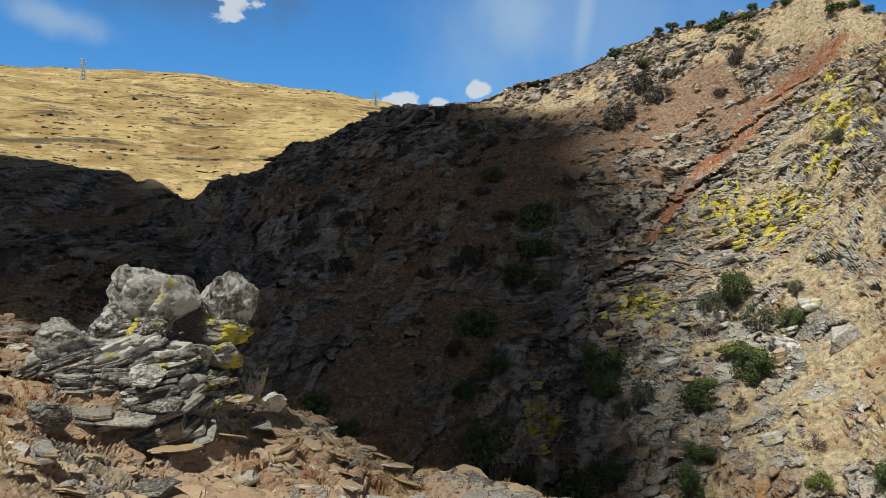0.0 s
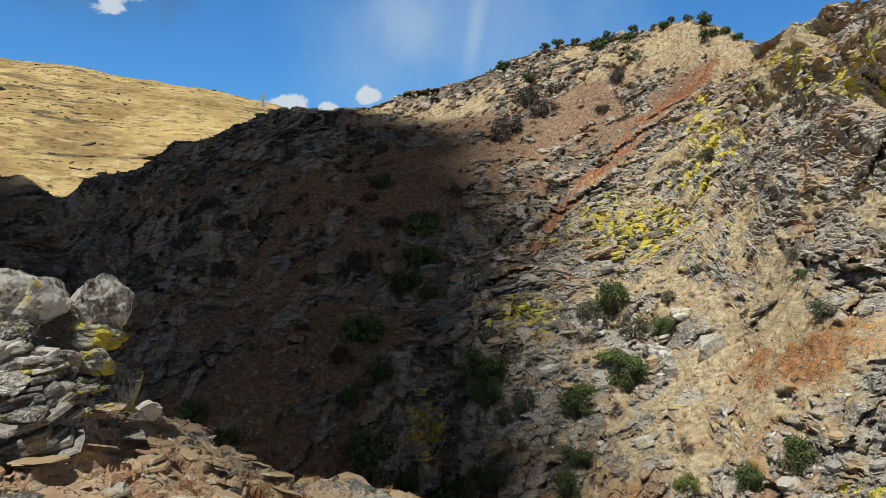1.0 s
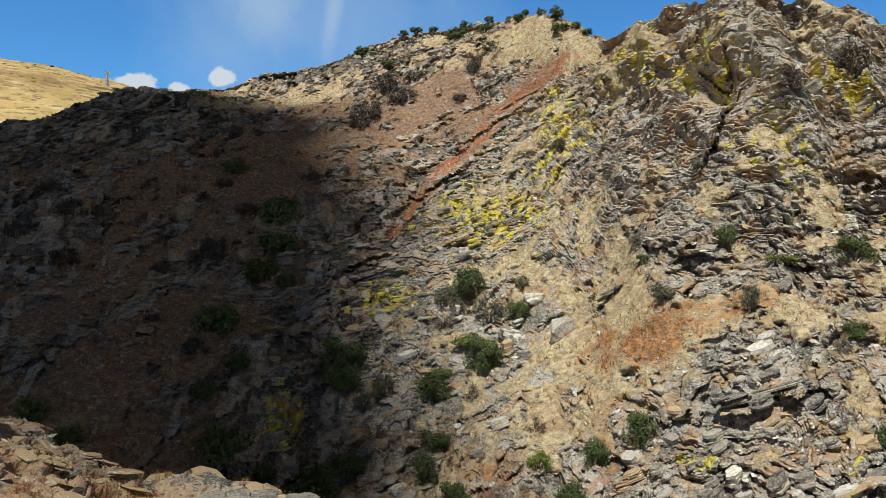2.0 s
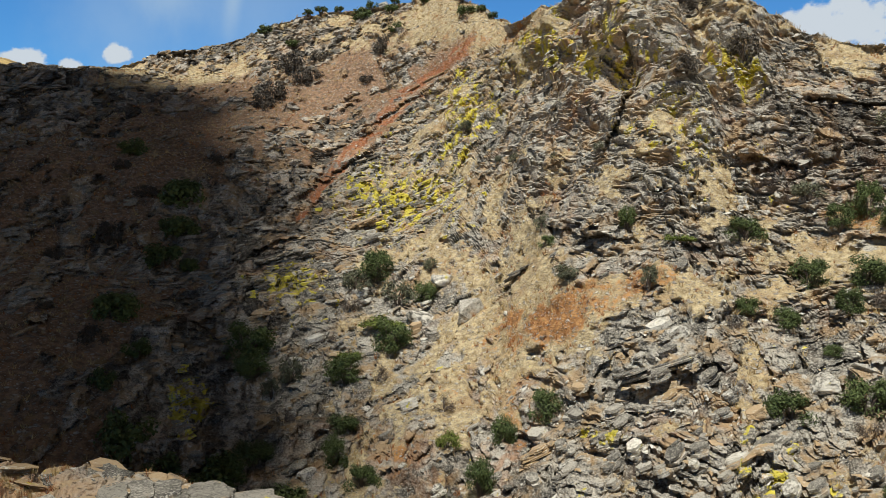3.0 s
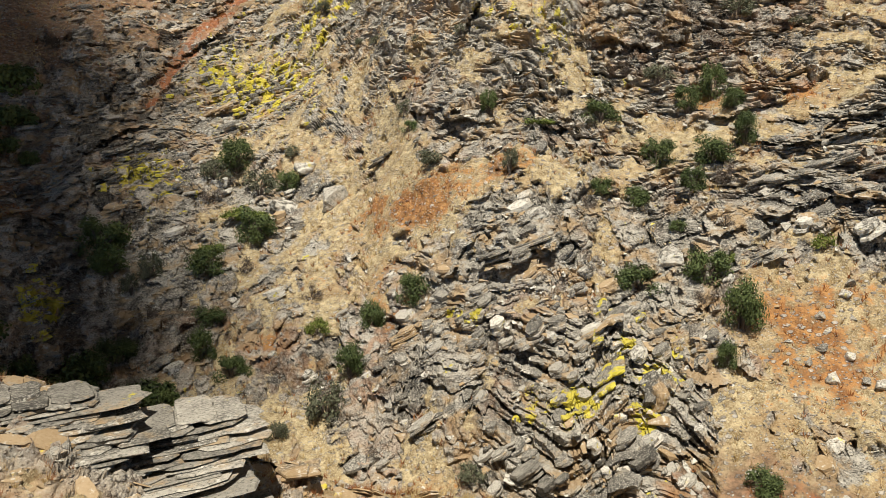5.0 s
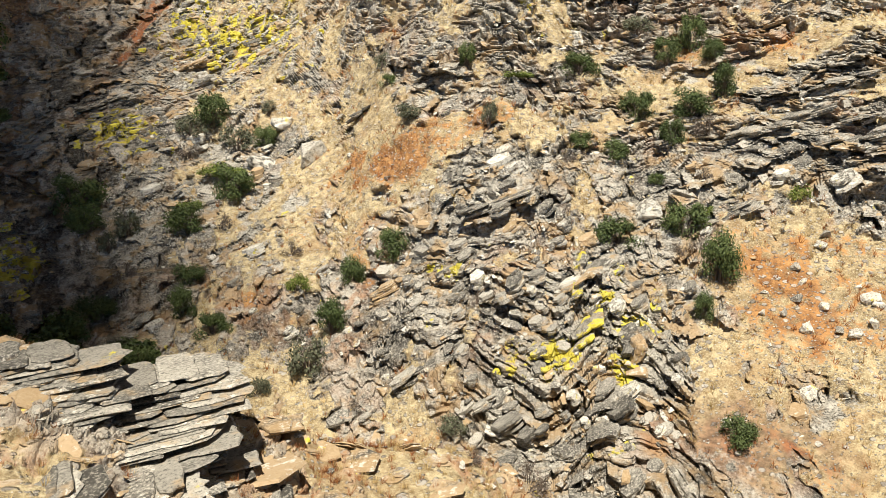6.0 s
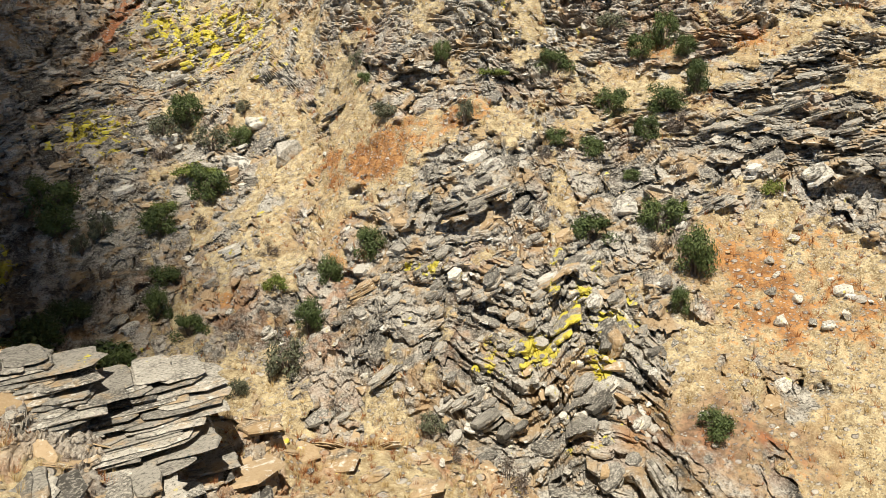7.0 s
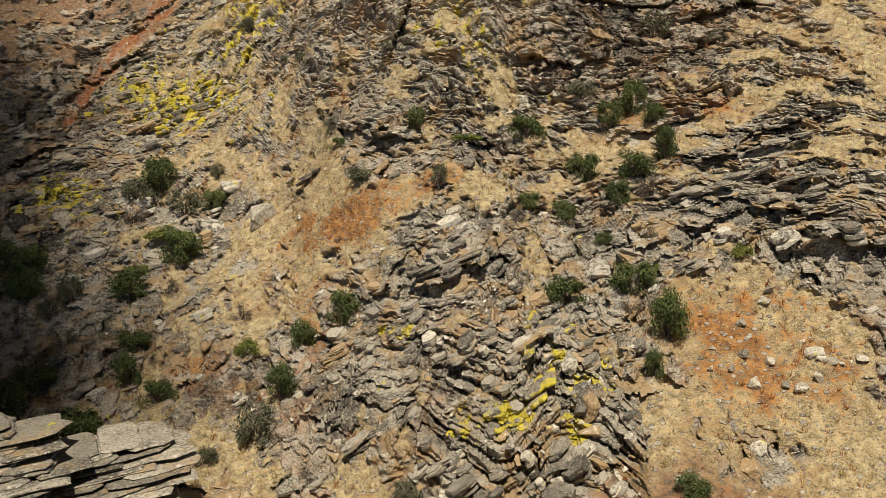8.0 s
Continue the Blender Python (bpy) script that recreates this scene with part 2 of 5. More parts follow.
def rock_colours(net, scale, level, warm=0.0, yellow=None, pale=0.5, light=1.0):
    """Grey slate: foliated, each block of its own shade, blotched with pale crust, yellow lichen and rust stains."""
    layers = net.noise(1.3 * scale, 5, 0.65, net.mapped((0.6, 0.6, 5.0), (0, 22, 0)))
    grain = net.noise(9.0 * scale, 6, 0.7)
    shade = net.math("ADD", net.math("MULTIPLY", level, 0.75), net.math("MULTIPLY", net.math("SUBTRACT", layers, 0.5), 1.1))
    base = net.mix(net.span(shade, 0.1, 0.68), tuple(light * k for k in (0.082, 0.076, 0.067)), tuple(light * k for k in (0.45, 0.42, 0.365)))
    base = net.mix(net.span(grain, 0.5, 0.6, 0.0, 0.75), base, tuple(light * k for k in (0.56, 0.52, 0.45)))
    base = net.mix(net.span(grain, 0.46, 0.38, 0.0, 0.78), base, (0.055, 0.05, 0.044))
    stain = net.math("ADD", net.noise(0.55 * scale, 5, 0.65), net.math("MULTIPLY", level, 0.1))
    base = net.mix(net.span(stain, 0.58 - warm, 0.74 - warm, 0.0, 0.8), base, (0.40, 0.275, 0.145))
    crust = net.math("ADD", net.noise(3.1 * scale, 6, 0.68), net.math("MULTIPLY", net.noise(0.4 * scale, 2), 0.3))
    base = net.mix(net.span(crust, 0.86 - 0.2 * pale, 0.96 - 0.2 * pale, 0.0, 0.8), base, (0.66, 0.635, 0.57))
    if yellow is not None:
        streak = net.noise(1.0 * scale, 5, 0.6, net.mapped((1.0, 1.0, 0.45)))
        spots = net.math("ADD", streak, net.math("MULTIPLY", net.noise(5.0 * scale, 5, 0.7), 0.3))
        spots = net.span(net.math("ADD", spots, net.math("MULTIPLY", yellow, 0.27)), 0.84, 0.90)
        base = net.mix(net.math("MULTIPLY", spots, 0.85), base, net.mix(grain, (0.44, 0.37, 0.02), (0.80, 0.69, 0.07)))
    height = net.math("ADD", net.math("MULTIPLY", layers, 0.8), net.math("MULTIPLY", grain, 0.5))
    return base, height


def make_land_material():
    m, t, bsdf = shader("weathered_hillside", 0.92)
    net = Net(t)
    rock, rust, soil, yellow, distance = (net.attr(k) for k in ("rock", "rust", "soil", "yellow", "distance"))
    dark = net.attr("dark")
    stone, height = rock_colours(net, 1.0, net.attr("tone"), 0.05, yellow, 0.62)
    # dry grass, bleached straw over ochre litter
    tuft = net.noise(2.3, 6, 0.68)
    fine = net.noise(11.0, 5, 0.7)
    straw = net.mix(net.span(tuft, 0.35, 0.68), (0.23, 0.165, 0.085), (0.63, 0.515, 0.315))
    straw = net.mix(net.span(fine, 0.45, 0.7, 0, 0.65), straw, (0.75, 0.66, 0.45))
    patch = net.noise(0.35, 4, 0.6)
    straw = net.mix(net.span(patch, 0.5, 0.66, 0, 0.5), straw, net.mix(fine, (0.22, 0.125, 0.055), (0.50, 0.33, 0.17)))
    straw = net.mix(net.span(net.noise(4.6, 4, 0.7), 0.56, 0.66, 0, 0.6), straw, (0.17, 0.125, 0.075))
    rusty = net.mix(net.span(tuft, 0.4, 0.66), (0.24, 0.10, 0.035), (0.50, 0.25, 0.085))
    straw = net.mix(net.span(net.math("ADD", rust, net.math("MULTIPLY", net.math("SUBTRACT", tuft, 0.5), 2.4)), 0.42, 0.9, 0, 0.9), straw, rusty)
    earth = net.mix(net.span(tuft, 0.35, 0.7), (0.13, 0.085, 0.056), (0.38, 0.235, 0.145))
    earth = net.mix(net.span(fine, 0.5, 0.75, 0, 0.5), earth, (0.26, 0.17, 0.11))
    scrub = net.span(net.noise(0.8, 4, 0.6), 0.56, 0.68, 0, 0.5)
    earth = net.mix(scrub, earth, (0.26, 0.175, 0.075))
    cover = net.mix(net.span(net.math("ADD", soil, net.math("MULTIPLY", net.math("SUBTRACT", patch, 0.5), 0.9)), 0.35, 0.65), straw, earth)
    redden = net.span(net.math("ADD", rust, net.math("MULTIPLY", net.math("SUBTRACT", patch, 0.5), 0.8)), 0.5, 0.85)
    cover = net.mix(net.math("MULTIPLY", redden, net.span(soil, 0.2, 0.6)), cover, net.mix(net.span(tuft, 0.35, 0.7), (0.21, 0.075, 0.035), (0.40, 0.175, 0.085)))
    # small loose stones lying on the soil
    chip = 0.0
    for size, dense in ((2.2, 0.44), (5.5, 0.40)):
        n = net.t.nodes.new("ShaderNodeTexVoronoi")
        n.inputs["Scale"].default_value = size
        net.plug(n.inputs["Vector"], net.mapped((0.8, 1, 1.7), (0, 20, 0)))
        mark = net.math("MULTIPLY", net.span(n.outputs["Distance"], 0.22, 0.32, 1, 0), net.span(net.noise(0.9 * size, 3), dense, dense + 0.08))
        sep = net.t.nodes.new("ShaderNodeSeparateColor")
        net.plug(sep.inputs[0], n.outputs["Color"])
        cover = net.mix(net.math("MULTIPLY", mark, 0.85), cover, net.mix(sep.outputs[0], (0.20, 0.18, 0.165), (0.55, 0.51, 0.46)))
        chip = net.math("ADD", chip, mark)
    blot = net.math("MULTIPLY", rust, net.span(net.noise(0.9, 5, 0.65), 0.42, 0.58, 0, 0.8))
    stone = net.mix(blot, stone, net.mix(tuft, (0.24, 0.10, 0.04), (0.50, 0.26, 0.12)))
    # mask darkens the stone: dark slate, with some shade put into the colour
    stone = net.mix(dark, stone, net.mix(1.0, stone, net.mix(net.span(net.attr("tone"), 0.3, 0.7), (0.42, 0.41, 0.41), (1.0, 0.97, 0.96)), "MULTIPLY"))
    edge = net.math("ADD", rock, net.math("MULTIPLY", net.math("SUBTRACT", net.noise(1.9, 7, 0.7), 0.5), 0.8))
    # sun-baked ochre flagstones and the trodden track on the shelf
    warm, track = net.attr("warm"), net.attr("track")
    ochre = net.mix(net.span(net.noise(1.1, 5, 0.6), 0.35, 0.65), (0.38, 0.195, 0.09), (0.62, 0.45, 0.28))
    ochre = net.mix(net.span(fine, 0.45, 0.72, 0, 0.5), ochre, (0.66, 0.60, 0.50))
    stone = net.mix(net.math("MULTIPLY", warm, net.span(net.noise(0.45, 3), 0.38, 0.55, 0.1, 0.85)), stone, ochre)
    dust = net.mix(net.span(tuft, 0.3, 0.7), (0.40, 0.27, 0.17), (0.55, 0.40, 0.27))
    cover = net.mix(net.span(net.math("ADD", track, net.math("MULTIPLY", net.math("SUBTRACT", tuft, 0.5), 0.8)), 0.4, 0.6), cover, dust)
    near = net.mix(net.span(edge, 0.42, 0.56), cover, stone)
    # the far hill: wide straw slopes with tussocks, bare ledges and scrub
    wide = net.mix(net.span(net.noise(0.012, 7, 0.66), 0.36, 0.64), (0.25, 0.165, 0.065), (0.47, 0.345, 0.145))
    wide = net.mix(net.span(net.noise(0.05, 7, 0.72, net.mapped((0.7, 0.7, 3))), 0.5, 0.66, 0, 0.75), wide, (0.60, 0.48, 0.26))
    wide = net.mix(net.span(net.noise(0.16, 6, 0.75, net.mapped((0.5, 0.5, 2.2))), 0.51, 0.6, 0, 0.8), wide, (0.14, 0.10, 0.05))
    wide = net.mix(net.span(net.noise(0.028, 6, 0.66, net.mapped((0.35, 0.35, 3.5))), 0.58, 0.61, 0, 0.85), wide, (0.085, 0.07, 0.045))
    scrub_dots = net.math("MULTIPLY", net.span(net.cells(0.085), 0.16, 0.24, 1, 0), net.span(net.noise(0.02, 3), 0.5, 0.6))
    wide = net.mix(net.math("MULTIPLY", scrub_dots, 0.9), wide, (0.05, 0.05, 0.028))
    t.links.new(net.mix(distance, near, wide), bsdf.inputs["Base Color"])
    relief = net.math("ADD", net.math("MULTIPLY", height, 0.8), net.math("MULTIPLY", fine, 0.45))
    net.bump(net.math("ADD", relief, net.math("MULTIPLY", chip, 0.5)), 1.0, 0.16, bsdf)
    return m


def make_rock_material(name, scale=1.6, warm=0.0, yellow=0.3, pale=0.5, light=1.0):
    m, t, bsdf = shader(name, 0.88)
    net = Net(t)
    base, height = rock_colours(net, scale, net.math("ADD", net.math("MULTIPLY", net.island(), 0.6), net.math("MULTIPLY", net.random(), 0.4)), warm,
                                net.math("ADD", yellow - 0.2, net.math("MULTIPLY", net.random(), 0.25)), pale, light)
    t.links.new(base, bsdf.inputs["Base Color"])
    net.bump(height, 0.85, 0.06, bsdf)
    return m


def make_leaf_material(name, dark, light):
    m, t, bsdf = shader(name, 0.6)
    net = Net(t)
    tone = net.math("ADD", net.math("MULTIPLY", net.island(), 0.7), net.math("MULTIPLY", net.random(), 0.3))
    t.links.new(net.mix(tone, dark, light), bsdf.inputs["Base Color"])
    return m


def make_plain(name, a, b, scale, rough=0.85):
    m, t, bsdf = shader(name, rough)
    net = Net(t)
    t.links.new(net.mix(net.noise(scale, 5), a, b), bsdf.inputs["Base Color"])
    return m


LAND = make_land_material()
SLATE = make_rock_material("grey_slate", 1.6, -0.04, 0.0, 0.6, 0.9)
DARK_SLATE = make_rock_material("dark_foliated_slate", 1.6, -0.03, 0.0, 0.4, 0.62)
PALE_ROCK = make_rock_material("white_crusted_rock", 1.3, -0.03, 0.25, 1.3, 1.2)
TAN_ROCK = make_rock_material("rust_stained_rock", 1.3, 0.2, 0.15, 0.7)
YELLOW_ROCK = make_rock_material("yellow_lichened_rock", 1.3, 0.02, 0.8, 0.6)
OAK = make_leaf_material("holm_oak_leaves", (0.028, 0.046, 0.015), (0.125, 0.16, 0.052))
OLIVE = make_leaf_material("grey_green_leaves", (0.060, 0.068, 0.042), (0.17, 0.175, 0.11))
BRIGHT = make_leaf_material("fresh_green_leaves", (0.06, 0.09, 0.015), (0.20, 0.23, 0.05))
DEAD = make_leaf_material("dead_brush", (0.10, 0.080, 0.068), (0.25, 0.205, 0.17))
BURNT = make_leaf_material("dark_brush", (0.035, 0.031, 0.026), (0.11, 0.092, 0.072))
BARK = make_plain("bark", (0.06, 0.045, 0.035), (0.15, 0.12, 0.095), 9.0)
STRAW = make_leaf_material("straw_blades", (0.34, 0.22, 0.085), (0.66, 0.52, 0.27))
RUSSET = make_leaf_material("russet_blades", (0.20, 0.065, 0.022), (0.46, 0.20, 0.07))
STEEL = make_plain("galvanised_steel", (0.35, 0.36, 0.37), (0.5, 0.51, 0.52), 3.0, 0.5)
VAPOUR = make_plain("cloud_vapour", (0.85, 0.85, 0.86), (0.92, 0.92, 0.92), 0.02, 1.0)

# ---- the ground, one sheet to the horizon ----
# what covers the far wall: bearing, height up the wall from 0 to 1, half width in degrees, half height, lean, amount
ROCKY = [(11.4, 0.301, 5.1, 0.09, 0, 0.35), (8.3, 0.112, 4.3, 0.056, 0, 0.3), (21.3, 0.433, 5.5, 0.058, 0, 0.25), (40.0, 0.479, 5.5, 0.061, 0, 0.3), (39.7, 0.302, 5.5, 0.029, 0.0158, 0.5), (34.4, 0.184, 5.1, 0.042, 0.0068, 0.45), (46.1, 0.177, 4.7, 0.045, 0, 0.35), (42.6, 0.072, 6.3, 0.05, 0, 0.45), (29.3, 0.094, 3.1, 0.044, 0.01, 0.35), (59.3, 0.412, 5.9, 0.035, 0.008, 0.4), (60.2, 0.53, 5.1, 0.034, 0.0087, 0.4), (63.3, 0.343, 2.4, 0.042, 0, 0.5), (27.0, 0.431, 5.9, 0.039, 0.0121, 0.15), (35.5, 0.756, 7.1, 0.177, 0, 0.4), (46.2, 0.744, 8.3, 0.129, 0, 0.35), (26.2, 0.693, 3.5, 0.101, 0.0343, 0.35)]
ROCKY += [(13.9, 0.259, 4.7, 0.069, 0.0157, 0.35), (21.2, 0.441, 4.3, 0.073, 0, 0.25), (18.1, 0.572, 6.7, 0.03, 0.0291, 0.4), (-14.0, 1.0, 4.7, 0.115, -0.0013, 0.5), (-6.4, 0.95, 6.3, 0.078, -0.0039, 0.5), (-12.9, 0.502, 6.3, 0.17, -0.0018, 0.3), (8.4, 0.965, 8.7, 0.061, -0.0096, 0.45), (20.6, 0.832, 1.2, 0.115, 0, 0.4), (4.6, 0.16, 5.9, 0.027, 0.0048, 0.25), (12.2, 0.217, 3.1, 0.062, 0, 0.2)]
ROCKY += [(24.0, 0.27, 6.5, 0.11, 0, 0.14), (20.0, 0.10, 7.0, 0.08, 0, 0.14), (26.0, 0.5, 6.0, 0.1, 0, 0.14), (51.0, 0.76, 8.0, 0.16, 0, 0.55), (57.0, 0.03, 8.0, 0.05, 0, 0.4), (61.5, 0.14, 3.0, 0.03, 0.008, 0.4), (37.5, 0.95, 6.0, 0.1, 0, 0.6), (22.0, 0.645, 6.0, 0.014, 0.04, 0.7), (20.5, 0.555, 3.5, 0.022, 0.03, 0.6), (30.0, 0.70, 5.0, 0.10, 0, 0.35), (36.0, 0.205, 4.0, 0.05, 0.016, 0.55), (33.0, 0.13, 3.5, 0.05, 0.016, 0.5), (45.5, 0.10, 6.0, 0.08, 0, 0.5), (12.0, 0.26, 4.5, 0.13, 0.01, 0.4)]
GRASSY = [(21.0, 0.675, 6.5, 0.02, 0.04, -1.7), (26.0, 0.87, 3.0, 0.024, 0.045, -1.6), (19.5, 0.585, 5.0, 0.014, 0.035, -1.4), (54.5, 0.56, 5.0, 0.022, 0.008, -0.7), (31.7, 0.60, 2.6, 0.022, 0, -0.8), (32.2, 0.333, 7.1, 0.036, 0.0065, -1.0), (59.3, 0.25, 6.7, 0.055, 0, -0.9), (53.9, 0.159, 3.5, 0.042, -0.0089, -0.8), (58.0, 0.087, 6.7, 0.027, 0, -0.4), (20.8, 0.117, 3.5, 0.03, 0.0117, -0.45), (23.2, 0.235, 2.4, 0.032, 0.0213, -0.3), (33.9, 0.533, 2.8, 0.038, 0, -0.5), (58.5, 0.583, 4.7, 0.019, 0.0095, -0.6), (26.2, 0.115, 2.4, 0.032, 0, -0.3), (41.3, 0.213, 3.5, 0.024, 0.0109, -0.35), (20.0, 0.83, 5.6, 0.08, 0.0312, -1.1), (6.5, 0.665, 6.7, 0.181, 0, -0.4), (12.2, 0.601, 4.7, 0.179, 0.026, -0.2), (-0.9, 0.226, 5.9, 0.087, 0, -0.25)]
RUST_ZONES = [(33.8, 0.346, 6.0, 0.03, 0.0061, 1.0), (29.8, 0.29, 3.5, 0.022, 0.0086, 0.35), (60.0, 0.245, 6.7, 0.066, 0, 1.0), (58.5, 0.076, 7.1, 0.024, 0, 0.6), (29.4, 0.139, 2.4, 0.065, 0.0265, 0.8), (38.4, 0.143, 1.0, 0.047, 0.0218, 0.6), (21.5, 0.099, 3.9, 0.029, 0, 0.7), (41.7, 0.221, 2.8, 0.024, 0.0111, 0.4), (53.2, 0.582, 4.7, 0.033, 0, 0.6), (50.3, 0.641, 4.7, 0.062, 0, 0.6), (20.8, 0.665, 9.0, 0.026, 0.0395, 1.2), (19.5, 0.585, 5.0, 0.018, 0.035, 0.9), (34.5, 0.68, 1.2, 0.04, 0, 0.8), (55.6, 0.75, 4.0, 0.05, 0, 0.6), (33.4, 0.885, 0.9, 0.08, 0, 0.9)]
# bare earth; the first row also puts shade at the foot into the colour
SOIL_AND_SHADE = [(18.0, 0.06, 8.0, 0.07, 0, 0.35), (57.0, 0.06, 9.0, 0.08, 0, 0.6), (61.0, 0.2, 5.0, 0.06, 0, 0.3), (51.5, 0.76, 7.0, 0.16, 0, 0.85), (21.1, 0.671, 7.9, 0.062, 0.0422, 0.45), (41.0, 0.279, 5.9, 0.024, 0.0144, 0.0)]
# overhangs: bearing, height up the wall, half width in degrees, lean, depth in metres
OVERHANGS = [(58.2, 0.515, 3.5, 0.0040, 1.5), (60.6, 0.406, 2.8, -0.0031, 1.4), (56.8, 0.388, 2.2, 0.0071, 1.0), (53.5, 0.555, 2.4, 0.0079, 0.8), (40.2, 0.262, 2.4, 0.0106, 1.2), (30.2, 0.103, 1.8, 0.0089, 1.1), (34.8, 0.461, 1.8, -0.0083, 0.8), (57.2, 0.798, 2.4, 0.0127, 1.5), (41.4, 0.455, 1.6, 0.0101, 0.9), (65.7, 0.364, 2.4, 0.0019, 1.2), (50.6, 0.166, 2.8, 0.0050, 0.6), (34.6, 0.255, 1.6, 0.0115, 0.9), (36.4, 0.654, 0.9, 0.0775, 2.0), (24.0, 0.294, 2.4, 0.0145, 0.5), (51.7, 0.816, 4.7, 0.0057, 0.9), (54.9, 0.929, 3.9, 0.0013, 0.7), (47.2, 0.662, 3.5, 0.0102, 0.7), (33.4, 0.462, 2.0, 0.0003, 0.7), (16.7, 0.489, 2.8, 0.0204, 0.9), (20.9, 0.652, 4.7, 0.0258, 0.7), (-1.9, 0.883, 4.7, 0.0192, 1.0), (-8.9, 1.000, 3.5, 0.0000, 1.2), (12.0, 0.334, 2.4, 0.0097, 0.8), (9.0, 0.232, 2.0, 0.0140, 0.9), (51.5, 0.337, 2.4, 0.0038, 0.6), (61.1, 0.552, 3.1, 0.0077, 0.9)]
UPRIGHT = [(21.0, 0.44, 5.5, 0.09, 0, 1.0), (13.5, 0.27, 4.5, 0.08, 0, 0.9), (34.0, 0.80, 9.0, 0.2, 0, 0.9), (8.0, 0.12, 4.0, 0.05, 0, 1.0), (27.0, 0.72, 3.0, 0.12, 0, 0.8)]
# dark slate; the first three rows put shade at the foot into the colour
DARK_AND_SHADED = [(34.0, 0.12, 9.0, 0.09, 0, 0.3), (20.0, 0.06, 12.0, 0.08, 0, 0.6), (58.0, 0.05, 9.0, 0.06, 0, 0.7), (52.0, 0.74, 9.0, 0.13, 0.004, 0.75), (12.0, 0.28, 4.0, 0.09, 0, 0.3)]
YELLOW_ZONES = [(21.0, 0.45, 5.0, 0.09, 0, 0.75), (24.8, 0.60, 2.4, 0.09, 0, 0.6), (26.0, 0.72, 2.4, 0.09, 0, 0.7), (30.2, 0.90, 2.8, 0.13, 0, 0.8), (34.5, 0.82, 3.0, 0.1, 0, 0.5), (40.8, 0.60, 5.1, 0.07, 0, 0.5), (43.7, 0.80, 2.2, 0.06, 0, 1.0), (38.5, 0.72, 4.0, 0.12, 0, 0.4), (13.5, 0.273, 2.8, 0.045, 0, 0.8), (7.0, 0.116, 1.6, 0.04, 0, 0.9), (47.7, 0.171, 3.5, 0.045, -0.0053, 0.7), (42.0, 0.106, 3.5, 0.025, 0.0057, 0.75), (47.5, 0.079, 1.4, 0.04, 0.0247, 0.75), (36.0, 0.197, 2.4, 0.018, 0.006, 0.5)]


def zone_field(rows, az, u):
    total = np.zeros_like(az)
    for a, h, wa, wh, lean, amount in rows:
        x, y = (az - a) / wa, (u - h - lean * (az - a)) / wh
        total += amount * np.exp(-(x * x + y * y) ** 1.5)
    return total


def courses(along_, level, thick, length, salt):
    """Layered rock: for each point its block's random level, how far up in its layer it lies, and how near it is to an upright joint."""
    f = level / thick
    L = np.floor(f)
    f = f - L
    h = hash01(L, L * 0, L * 0, salt)
    g = along_ / (length * (0.6 + 0.9 * h)) + 31 * h
    C = np.floor(g)
    g = g - C
    lev = hash01(L, C, L * 0, salt + 1)
    return lev, f, np.minimum(g, 1 - g) * length


